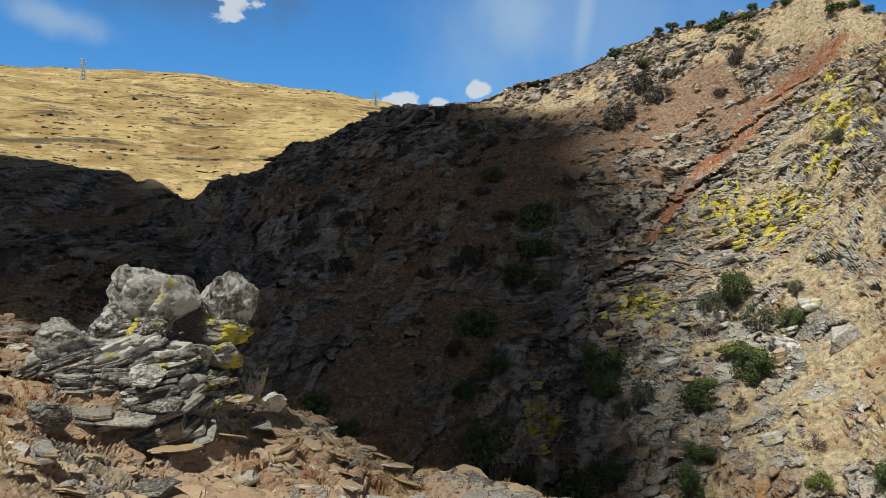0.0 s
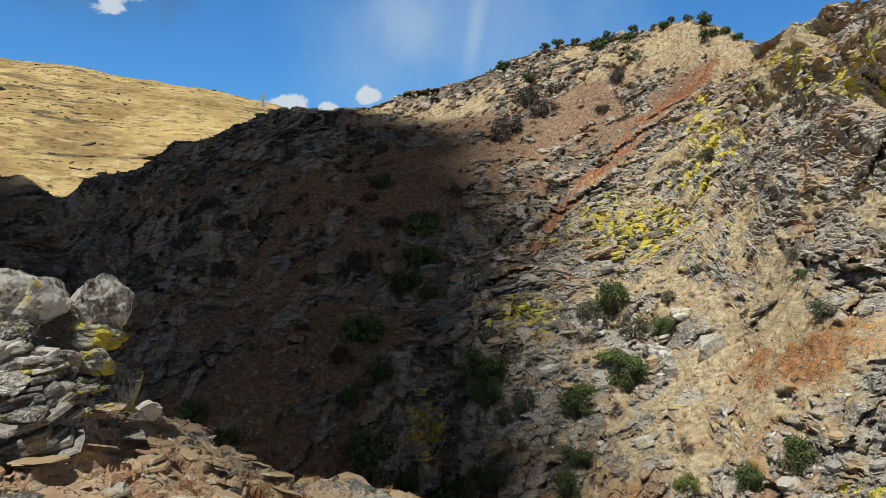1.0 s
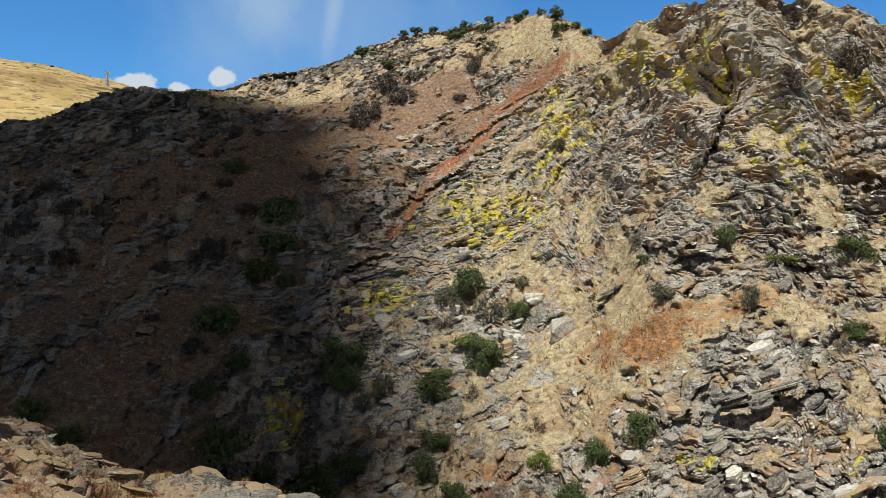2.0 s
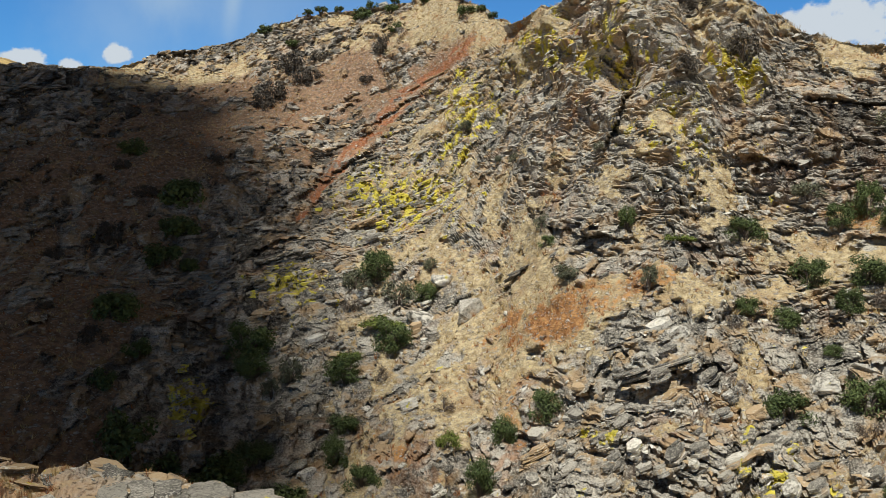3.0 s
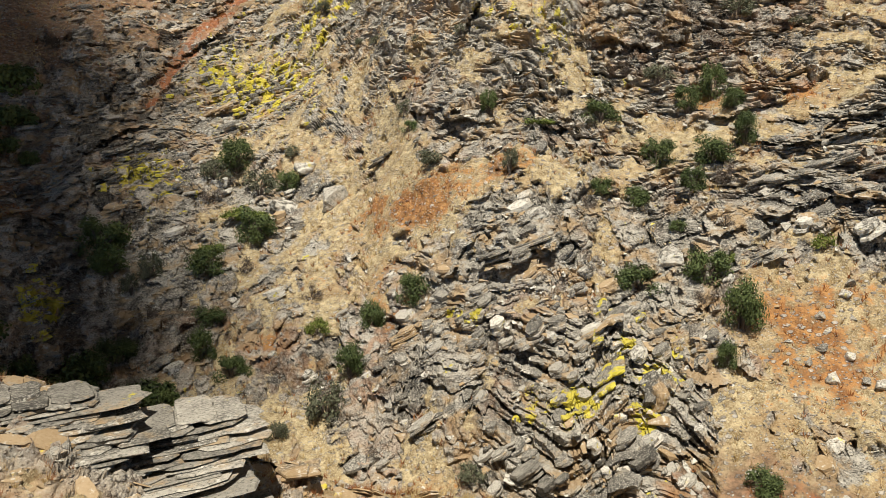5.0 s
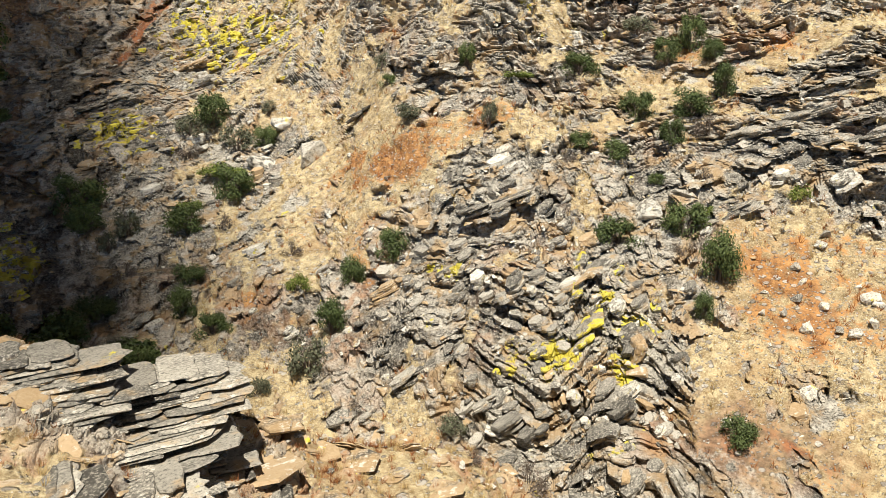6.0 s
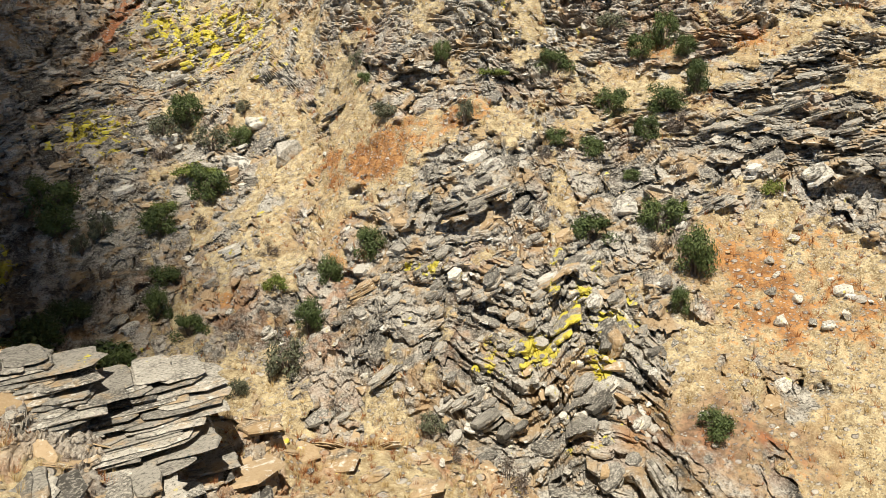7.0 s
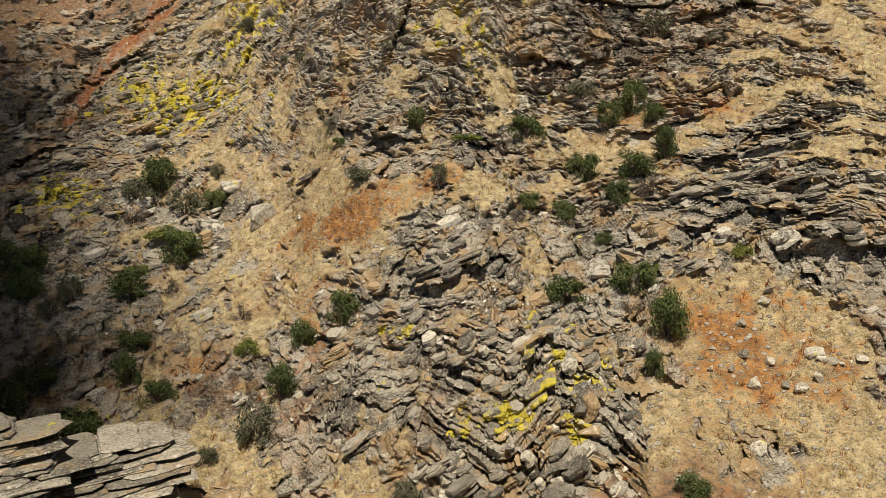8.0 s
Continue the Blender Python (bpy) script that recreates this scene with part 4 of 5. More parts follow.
DARK_BRUSH = [(2.8, 3.76, 1.38, 0.71), (2, -1.1, 1.89, 1.25), (4.1, 1.99, 1.77, 0.67), (-1.1, -2.06, 1.38, 0.86), (1, -7.39, 2.18, 0.82), (-6.6, 1.59, 2.36, 0.75), (-7.3, -1.55, 1.97, 0.8), (-9.9, 0.18, 1.57, 1), (-1.9, -5.21, 1.19, 0.67), (-7.7, 3.07, 1.58, 0.75), (8.8, 4.43, 0.99, 0.8), (13.4, 10.61, 2.2, 1), (12.2, 8.67, 1.99, 1.1), (11.6, 7.98, 1.79, 1.11), (14.2, 9.78, 1.6, 1.25), (15, 10.18, 1.6, 0.75), (15.5, 11.36, 1.61, 0.7), (19.8, 11.96, 1.21, 1.67), (41.3, 14.57, 2.44, 0.5), (18.5, 10.01, 1.2, 0.73), (43.8, 11.49, 2.21, 1.09), (40.2, 10.52, 1.6, 1.25)]
OAKS_ON_CREST = [(18.2, 14.1, 1.62, 0.75), (19.4, 15.48, 0.9, 0.73), (20.8, 15.66, 0.74, 0.89), (21.9, 15.92, 0.57, 0.86), (23.1, 15.8, 0.57, 0.86), (20.2, 14.53, 1.06, 0.85), (22.6, 15.19, 0.98, 0.83), (25.4, 15.59, 1.14, 0.79), (25.6, 14.53, 1.46, 0.67), (20.7, 13.39, 1.13, 0.71), (26.6, 14.78, 0.81, 0.75), (27.4, 14.53, 0.81, 0.7), (16.8, 14.71, 0.73, 0.78), (15.5, 14.53, 0.98, 0.75), (24.3, 15.82, 0.74, 0.78), (13.8, 11.99, 1.61, 0.55), (11.8, 12.9, 1.21, 0.67), (14.6, 14.29, 0.81, 0.7)]

for rows, models, label, group in (
        (OAKS_ON_RIB, oak_models, "dark green holm oak bush on dry grass", "bushes on the sunny wall"),
        (OAKS_HIGH_ON_RIB, oak_models, "round holm oak bush among slate ledges", "bushes on the sunny wall"),
        (OLIVES_ON_RIB, olive_models, "grey-green shrub with thin foliage on the slope", "bushes on the sunny wall"),
        (DRY_ON_RIB, dead_models, "leafless grey-brown brush between rocks", "dry brush on the sunny wall"),
        (FRESH_ON_RIB, fresh_models, "low bright green shrub on dry grass", "bushes on the sunny wall"),
        (OAKS_IN_BOWL, far_oak_models, "dark holm oak bush on the shaded slope", "bushes in the shaded bowl"),
        (DARK_BRUSH, burnt_models, "dark burnt-looking brush on the upper slope", "brush on the upper slope"),
        (OAKS_ON_CREST, far_oak_models, "small round holm oak on the stony crest", "oaks on the crest")):
    for k, (az, el, wide, tall) in enumerate(rows):
        p = seat(az, el)
        grow_on(models[(k * 7 + int(az)) % len(models)], p, math.hypot(p.x, p.y) * radians(wide), tall, label, "bush", group, (az * 37.3 + el * 91) % 6.28)

DRY_ON_SHELF = [(41.2, 0.985, 1.39), (37.1, 0.985, 0.64), (-25.5, 0.497, 0.51), (-26.9, 0.488, 0.42), (-21.3, 0.586, 0.39), (-18.4, 0.788, 0.35), (-8.7, 0.916, 0.35), (-2.5, 0.937, 0.35)]
for k, (az, v, w) in enumerate(DRY_ON_SHELF):
    put_thing(dead_models[k % 2], az, v, w, "bare twiggy dead brush on the rocky shelf", "bush", "dry brush on the shelf", tall=1.1, sink=0.05)

# the models themselves stand out of sight behind the viewer's hill
for k, model in enumerate(oak_models + far_oak_models + olive_models + dead_models + burnt_models + fresh_models):
    p, n = spot(-150 - 4 * k, 0.9)
    model.location = p
    tagged(model, "shrub on the slope behind the viewer", "bush", "bushes behind the viewer")


# ---- boulders and slabs ----
def rock_mesh(name, seed, points=20, cuts=0, rough=0.0, flat=1.0, boxy=0.35, waist=1.0):
    """An angular stone about one metre across."""
    rng = random.Random(seed)
    bm = bmesh.new()
    for k in range(points):
        d = Vector((rng.gauss(0, 1), rng.gauss(0, 1), rng.gauss(0, 1))).normalized()
        m = max(abs(d.x), abs(d.y), abs(d.z))
        p = d * (0.5 * ((1 - boxy) + boxy / m)) * rng.uniform(0.88, 1.05)
        bm.verts.new((p.x, p.y, p.z * flat))
    hull = bmesh.ops.convex_hull(bm, input=bm.verts)
    bmesh.ops.delete(bm, geom=[v for v in bm.verts if not v.link_faces], context="VERTS")
    if cuts:
        bmesh.ops.triangulate(bm, faces=list(bm.faces))
        for k in range(cuts):
            bmesh.ops.subdivide_edges(bm, edges=[e for e in bm.edges if e.calc_length() > 0.06], cuts=1)
            bmesh.ops.triangulate(bm, faces=list(bm.faces))
            if k == 1:
                bmesh.ops.smooth_vert(bm, verts=list(bm.verts), factor=0.4, use_axis_x=True, use_axis_y=True, use_axis_z=True)
        if waist < 1:      # undercut below
            for v in bm.verts:
                g = min(1.0, max(0.0, (v.co.z + 0.42) / 0.5))
                g = waist + (1 - waist) * g * g * (3 - 2 * g)
                v.co.x, v.co.y = v.co.x * g, v.co.y * g
        o = Vector((seed * 3.7, 0, 0))
        bm.normal_update()
        for v in bm.verts:
            q = v.co * 3.2 + o
            cell = noise.cell(Vector((v.co.x * 2.2, v.co.y * 2.2, v.co.z * 7 + v.co.x * 1.5)) + o)
            ridge = 1 - abs(noise.noise(q * 0.9 + Vector((5, 5, 5)))) * 4
            v.co += v.normal * (rough * (0.8 * noise.noise(q * 0.8) + 0.5 * noise.noise(q * 2.3) + 0.25 * noise.noise(q * 6.1)) + rough * 0.4 * cell - rough * 0.9 * max(0.0, ridge) ** 2)
    me = bpy.data.meshes.new(name)
    bm.to_mesh(me)
    bm.free()
    return me


def flake(bm, rng, n, half_x, half_y, z0, z1, ox=0.0, oy=0.0, jag=0.86):
    """One straight-broken plate between two heights, added to bm."""
    rim = []
    for k in range(n):
        a = 2 * math.pi * (k + rng.uniform(-.28, .28)) / n
        c, s = math.cos(a), math.sin(a)
        m = (abs(c) ** 7 + abs(s) ** 7) ** (-1 / 7) * rng.uniform(jag, 1.03)
        rim.append((c * m * half_x + ox, s * m * half_y + oy))
    rings = [[bm.verts.new((x * g, y * g, z + rng.uniform(-.1, .1) * (z1 - z0))) for x, y in rim] for g, z in ((0.95, z0), (1.0, z0 + 0.4 * (z1 - z0)), (0.95, z1))]
    for lo, hi in zip(rings, rings[1:]):
        for k in range(n):
            bm.faces.new((lo[k], lo[(k + 1) % n], hi[(k + 1) % n], hi[k]))
    bm.faces.new(rings[-1])
    bm.faces.new(rings[0][::-1])


def slab_mesh(seed):
    """A broken piece of slate, two metres long, one deep and 0.2 thick, split into two or three leaves."""
    rng = random.Random(seed)
    bm = bmesh.new()
    z = -0.1
    while z < 0.09:
        t = rng.uniform(0.05, 0.11)
        flake(bm, rng, rng.randint(5, 7), rng.uniform(0.85, 1.0), rng.uniform(0.42, 0.5), z, z + t, rng.uniform(-.08, .08), rng.uniform(-.05, .05))
        z += t * 0.95
    bmesh.ops.triangulate(bm, faces=list(bm.faces))
    me = bpy.data.meshes.new("slab")
    bm.to_mesh(me)
    bm.free()
    return me


def layered_block(name, seed):
    """A block of slate about a metre across, built of uneven leaves."""
    rng = random.Random(seed)
    bm = bmesh.new()
    z = -0.5
    while z < 0.45:
        t = rng.uniform(0.07, 0.24)
        w = 0.52 - 0.2 * max(0, z)
        flake(bm, rng, rng.randint(5, 7), w * rng.uniform(0.75, 1.0), w * rng.uniform(0.75, 1.0), z, z + t, rng.uniform(-.1, .1), rng.uniform(-.1, .1))
        z += t * 0.93
    bmesh.ops.triangulate(bm, faces=list(bm.faces))
    for v in bm.verts:
        v.co += Vector([noise.noise(v.co * 2.5 + Vector((seed + 9 * k, 0, 0))) * 0.07 for k in range(3)])
    me = bpy.data.meshes.new(name)
    bm.to_mesh(me)
    bm.free()
    return me


BOULDERS = [  # x, y, z of the heart, width, height, depth, lean, what it is
    (-6.37, 17.9, 0.42, 2.1, 2.0, 1.8, 8, 0), (-6.85, 17.3, 0.05, 1.25, 0.95, 1.1, -20, 0), (-4.9, 18.66, 0.27, 1.75, 1.85, 1.5, -6, 0),
    (-4.9, 18.5, -0.25, 1.6, 0.75, 1.3, 4, 1), (-4.75, 17.9, -0.7, 0.95, 0.66, 0.8, -12, 1), (-4.5, 19.0, -1.3, 0.9, 1.7, 1.2, 0, 1),
    (-6.0, 16.8, -0.05, 1.1, 0.55, 0.8, 10, 1)]
STONES = [
    (-7.52, 16.35, -0.25, 1.15, 0.85, 0.9, 18), (-6.6, 16.2, -0.55, 2.3, 0.6, 1.1, -26), (-6.7, 13.98, -1.2, 0.78, 0.58, 0.7, 5), (-3.55, 17.14, -1.62, 0.58, 0.5, 0.5, 0),
    (-5.2, 17.2, -0.6, 0.8, 0.6, 0.7, 12), (-7.9, 16.2, -0.65, 0.6, 0.55, 0.6, 0), (-5.1, 15.2, -1.2, 0.75, 0.48, 0.6, 6), (-5.6, 15.6, -0.8, 0.8, 0.38, 0.7, -15)]
for k, (x, y, z, w, h, deep, lean, pile) in enumerate(BOULDERS):
    me = rock_mesh("boulder", 300 + k, 20, 4, 0.06, 1.0, 0.3, 1.0 if pile else 0.5)
    me.materials.append(YELLOW_ROCK if pile else PALE_ROCK)
    ob = new("boulder", me)
    ob.matrix_world = pose(x, y, z, 4, lean, 20 + 40 * k) @ Matrix.Diagonal((w, deep, h, 1))
    tagged(ob, "lichened boulder stacked under the others on the shelf" if pile else "white-crusted rounded boulder on top of the outcrop", "boulder", "boulders of the outcrop")
for k, (x, y, z, w, h, deep, lean) in enumerate(STONES):
    me = rock_mesh("boulder", 330 + k, 14, 3, 0.05, 1.0, 0.5)
    me.materials.append(PALE_ROCK if k % 2 else SLATE)
    ob = new("boulder", me)
    ob.matrix_world = pose(x, y, z, 6, lean, 15 * k) @ Matrix.Diagonal((w, deep, h, 1))
    tagged(ob, "angular grey slate block with pale lichen crust", "rock", "blocks round the outcrop")


# the heap of foliated blocks that carries the boulders
HEAP = random.Random(77)
for k in range(104):
    a = HEAP.uniform(-25.0, -16.2) if k < 64 else HEAP.uniform(-27.0, -18.5)
    d = HEAP.uniform(16.8 + 1.7 * min(1, max(0, (a + 20) / 5)), 19.8) if k < 64 else HEAP.uniform(16.7, 17.8)
    rim = abs(a + 19.3) / 6.2
    me = bpy.data.meshes.get("heap_block_%d" % (k % 9)) or layered_block("heap_block_%d" % (k % 9), 360 + k)
    if not me.materials:
        me.materials.append((DARK_SLATE, SLATE, PALE_ROCK, SLATE, DARK_SLATE, SLATE, DARK_SLATE, YELLOW_ROCK, SLATE)[k % 9])
    i, j = int(np.argmin(np.abs(LAND_V - d / 24.0))), int(np.argmin(np.abs(LAND_AZ - a)))
    p = Vector(LANDPOINTS[i, j])
    w = HEAP.uniform(0.5, 1.15) * (1.1 - 0.3 * rim)
    ob = new("rock", me)
    ob.matrix_world = pose(p.x, p.y, p.z + 0.08, HEAP.uniform(-10, 16), HEAP.uniform(-30, 4), HEAP.uniform(-40, 40)) @ Matrix.Diagonal((w * 1.45, w, w * 0.6, 1))
    tagged(ob, "layered slate block wedged in the outcrop", "rock", "blocks of the outcrop")


def strike_lean(p):
    """How far the strata lean at a place, in degrees."""
    return float(np.interp(p.x * 0.94 - p.y * 0.34, [-60, -20, 0, 15, 30, 60], [3, 8, 20, 36, 26, 12]))


SLABS = {m.name: [] for m in (SLATE, DARK_SLATE, TAN_ROCK, YELLOW_ROCK, PALE_ROCK)}
for m in (SLATE, DARK_SLATE, TAN_ROCK, YELLOW_ROCK, PALE_ROCK):
    for k in range(8):
        me = slab_mesh(400 + k)
        me.materials.append(m)
        SLABS[m.name].append(me)


def ledge(az, v, length, layers, material, label, step=0.22, out=0.35, lean=None, lift=0.0, seed=0, small=1.0):
    """A stack of slabs that stands out from the slope, the upper ones further out, so that the foot lies in shade."""
    rng = random.Random(seed * 13 + int(az * 10))
    p, n = spot(az, v)
    tilt = strike_lean(p) if lean is None else lean
    face = Vector((-p.x, -p.y, 0)).normalized()
    side = Vector((-face.y, face.x, 0))
    if side.dot(Vector((math.cos(radians(az)), -math.sin(radians(az)), 0))) < 0:
        side = -side
    root = new("rock_ledge")
    root.location = p
    turn = math.degrees(math.atan2(side.y, side.x))
    for k in range(layers):
        pieces = max(2, round(length / rng.uniform(0.8, 1.5) / small))
        for j in range(pieces):
            if rng.random() < 0.15:
                continue
            w = length / pieces
            ob = new("slab", rng.choice(SLABS[material.name]))
            ob.parent = root
            o = (j + 0.5) * w - length / 2 + rng.uniform(-.35, .35) * w
            up = side * math.cos(radians(tilt)) + Vector((0, 0, math.sin(radians(tilt))))
            c = up * o + Vector((0, 0, step * (k + 0.2) + lift + rng.uniform(-.06, .06))) + face * (out * (0.25 + 0.75 * (k + 1) / layers) + rng.uniform(-.25, .2) - 0.45)
            ob.matrix_basis = (Matrix.Translation(c) @ pose(0, 0, 0, 0, 0, turn + rng.uniform(-16, 16)) @ pose(0, 0, 0, rng.uniform(-4, 12), -tilt + rng.uniform(-7, 7), 0)
                               @ Matrix.Diagonal((w * rng.uniform(0.5, 0.75), rng.uniform(0.8, 1.4) * small, step * rng.uniform(2.6, 5.2), 1)))
    return tagged(root, label, "rock ledge", "slate ledges")


def slate_mass(az, v, length, deep, leaves, lean, pitch, label, lift=0.0, seed=0, thick=0.11, material=None, step=0.05):
    """A foliated outcrop: long leaves of slate lying on one another, all leaning alike."""
    rng = random.Random(900 + seed)
    p, n = spot(az, v)
    root = new("slate_outcrop")
    root.matrix_world = pose(p.x, p.y, p.z + lift, 0, 0, -az) @ pose(0, 0, 0, pitch, -lean, 0)
    z = -0.35 * thick * leaves
    for k in range(leaves):
        t = thick * rng.uniform(0.5, 1.5)
        run = 0.8 + 0.2 * math.sin(math.pi * (k + 0.6) / (leaves + 0.4)) - 0.25 * k / leaves
        pieces = rng.choice((1, 2, 2, 3)) if length > 1.6 else rng.choice((1, 2))
        x = -length / 2 * run + rng.uniform(-.1, .1) * length
        for j in range(pieces):
            w = length * run / pieces * rng.uniform(0.7, 1.3)
            bm = bmesh.new()
            flake(bm, rng, rng.randint(15, 20) if leaves > 2 else rng.randint(6, 8), w / 2 * 1.05, deep / 2, z, z + t * 0.97, jag=0.83 if leaves > 2 else 0.62)
            for q in bm.verts:
                q.co.z += 0.09 * noise.noise(Vector(((q.co.x + x) * 0.8, q.co.y * 0.8, seed)))
            ob = part("slab", bm, material or rng.choice((DARK_SLATE,) * 4 + (SLATE,) * 4), root)
            ob.location = (x + w / 2, step * (k - leaves / 2) + rng.uniform(-.05, .07) * deep, 0)
            ob.rotation_euler = (rng.uniform(-.015, .015), rng.uniform(-.015, .015), rng.uniform(-.05, .05))
            x += w
        z += t
    return tagged(root, label, "rock outcrop", "slate outcrops on the shelf")

LEDGES = [(58.7, 2.498, 6.7, 4), (60, 2.397, 6.1, 4), (55.9, 2.431, 4.3, 3), (57.9, 2.454, 4, 3), (61.5, 2.45, 3.4, 3), (38.9, 2.256, 3.4, 3), (33.9, 2.45, 3.3, 3), (34.2, 2.079, 2.4, 3), (32.7, 2.17, 2.8, 3), (30, 2.402, 2.3, 2), (54.2, 2.296, 2.6, 3), (17.7, 2.384, 4.5, 3), (10.5, 2.255, 3.9, 4), (13.2, 2.064, 2.1, 2), (23.5, 2.747, 7.2, 2), (18.1, 2.506, 7, 3), (12.8, 2.304, 5.6, 4), (12, 2.224, 4.5, 3), (-10.3, 2.88, 6.9, 4), (-3.3, 2.88, 8.5, 3), (-15.5, 2.705, 8.3, 3)]
for k, (az, v, length, layers) in enumerate(LEDGES):
    deep = k < 6
    ledge(az, v, length, layers - (1 if deep else 0), (DARK_SLATE, SLATE, TAN_ROCK)[k % 3] if not deep else SLATE, "dark slate ledge jutting from the dry slope",
          0.22, 0.5 if deep else 0.3, lean=16 if deep else None, lift=0.0 if deep else -0.15, seed=k)
SHELF_MASSES = [(11.9, 0.844, 4.5, 1.9, 24, 4), (7.3, 0.859, 2.9, 1.7, 19, 3), (16.4, 0.85, 2.3, 1.3, 12, 5), (7.0, 0.677, 1.5, 1.2, 7, 8), (12.9, 0.72, 1.8, 1.2, 7, 12), (22.2, 0.798, 1.1, 1.0, 7, 22), (3.6, 0.894, 2.1, 1.4, 11, 3), (0.6, 0.95, 2.2, 1.4, 6, 3), (-4.9, 0.837, 2.3, 1.4, 6, 2), (-9.5, 0.709, 1.3, 1.0, 5, 4), (-10.7, 0.884, 1.7, 1.2, 6, 4), (-13.7, 0.846, 1.7, 1.2, 6, 3), (-7.2, 0.889, 1.4, 1.0, 5, 4), (-26.8, 0.908, 1.7, 1.4, 10, 3), (-28.0, 0.951, 1.8, 1.4, 11, 2), (-27.7, 0.655, 1.0, 1.0, 6, -8), (-23.2, 0.666, 1.2, 0.9, 5, -6), (-20.1, 0.617, 1.2, 0.9, 4, 2), (-26.4, 0.538, 1.0, 0.9, 5, 3), (-14.0, 0.7, 1.0, 0.8, 4, 3), (-18.4, 0.783, 1.9, 1.2, 6, 2), (-14.4, 0.856, 1.7, 1.2, 6, 3), (-21.5, 0.723, 1.6, 1.1, 6, -4), (-11.0, 0.902, 1.5, 1.0, 5, 4), (-16.6, 0.766, 1.7, 1.0, 4, 2), (-12.2, 0.788, 1.4, 0.9, 4, 3), (21.4, 0.963, 2.0, 1.3, 6, 8), (28.2, 0.956, 1.8, 1.2, 5, 6), (24.7, 0.828, 1.3, 1.0, 5, 10), (34.1, 0.888, 1.5, 1.0, 5, 8)]
for k, (az, v, length, deep, leaves, lean) in enumerate(SHELF_MASSES):
    if k > 6:
        leaves = min(leaves, 2)
    slate_mass(az, v, length, deep, leaves, lean, -4 if k < 5 else 2, "foliated grey slate outcrop with split leaves on the shelf", lift=-0.2 if k < 7 else -0.06, seed=k, thick=0.045 if k < 3 else 0.06, material=TAN_ROCK if k > 19 else None, step=0.1 if k < 3 else 0.05)


# ---- the folded outcrop at the foot of the wall ----
def bent_layer(line, x0, x1, thick, deep, rng):
    """One bed of a fold, from x0 to x1 along its bend, with a chipped face."""
    bm = bmesh.new()
    n = max(3, int((x1 - x0) / 0.16))
    rings = []
    for k in range(n + 1):
        x = x0 + (x1 - x0) * k / n
        slope = (line(x + 0.05) - line(x - 0.05)) / 0.1
        nx, nz = -slope / math.hypot(1, slope), 1 / math.hypot(1, slope)
        z, end = line(x), 0.55 if k in (0, n) else 1.0
        front = rng.uniform(-.13, .13)
        t = thick * end * rng.uniform(0.7, 1.2)
        rings.append([bm.verts.new((x + nx * t * h, front + y, z + nz * t * h)) for h, y in ((-0.5, 0.03), (-0.1, rng.uniform(-.05, .03)), (0.2, rng.uniform(-.03, .05)), (0.5, 0.06), (0.5, deep), (-0.5, deep))])
    for a, b in zip(rings, rings[1:]):
        for k in range(6):
            bm.faces.new((a[k], b[k], b[(k + 1) % 6], a[(k + 1) % 6]))
    bm.faces.new(rings[0])
    bm.faces.new(rings[-1][::-1])
    return bm


def build_fold():
    rng = random.Random(9)
    p = seat(45.0, -28.0)
    root = new("folded_outcrop")
    face = Vector((-p.x, -p.y, 0)).normalized()
    side = Vector((-face.y, face.x, 0))
    if side.x < 0:
        side = -side
    root.matrix_world = pose(p.x, p.y, p.z + 0.1, 0, 0, math.degrees(math.atan2(side.y, side.x)))
    for layer in range(21):
        h, soft = 0.30 * layer - 0.2, 1.0 - 0.02 * layer

        def line(x):
            return h + soft * (-0.9 * math.exp(-((x + 1.6) / 1.3) ** 2) + 1.25 * math.exp(-((x - 1.9) / 1.9) ** 2) + 0.12 * math.sin(2.3 * x))
        x = -3.7 + rng.uniform(0, 0.9)
        while x < 0.5:
            w = rng.uniform(0.5, 1.7)
            cavity = 1 < layer < 6 and -0.9 < x + w / 2 < 0.6
            if rng.random() < 0.3 and not cavity:
                mat = rng.choice((SLATE, SLATE, SLATE, YELLOW_ROCK, YELLOW_ROCK, TAN_ROCK)) if layer > 5 else rng.choice((SLATE, SLATE, PALE_ROCK, YELLOW_ROCK))
                bm = bent_layer(line, x, min(x + w, 4.3) - rng.uniform(0.02, 0.12), rng.uniform(0.08, 0.24), 2.0, rng)
                bed = part("bed", bm, mat, root)
                bed.rotation_euler = (rng.uniform(-.04, .04), rng.uniform(-.03, .03), rng.uniform(-.05, .05))
                bed.location = (0, 0.37 * layer - 0.3 + rng.uniform(-.3, .3), rng.uniform(-.05, .05))
            x += w
    for k, (az, el, w, h) in enumerate([(45.6, -21.0, 1.5, 1.1), (47.2, -22.6, 1.1, 1.5), (46.3, -24.6, 1.9, 1.3), (44.6, -26.0, 1.6, 0.9), (48.9, -19.0, 0.9, 1.6), (43.0, -23.4, 1.7, 0.7)]):
        me = rock_mesh("block", 350 + k, 16, 3, 0.05, 1.0, 0.5)
        me.materials.append((PALE_ROCK, SLATE, PALE_ROCK, SLATE, TAN_ROCK, SLATE)[k])
        block = new("block", me)
        block.parent = root
        block.matrix_basis = root.matrix_world.inverted() @ Matrix.Translation(seat(az, el)) @ pose(0, 0, 0, 10, 12 * (k % 3) - 12, -az + 20) @ Matrix.Diagonal((w, 1.0, h, 1))
    tagged(root, "folded slate outcrop with bent layers and yellow lichen", "rock outcrop")


build_fold()


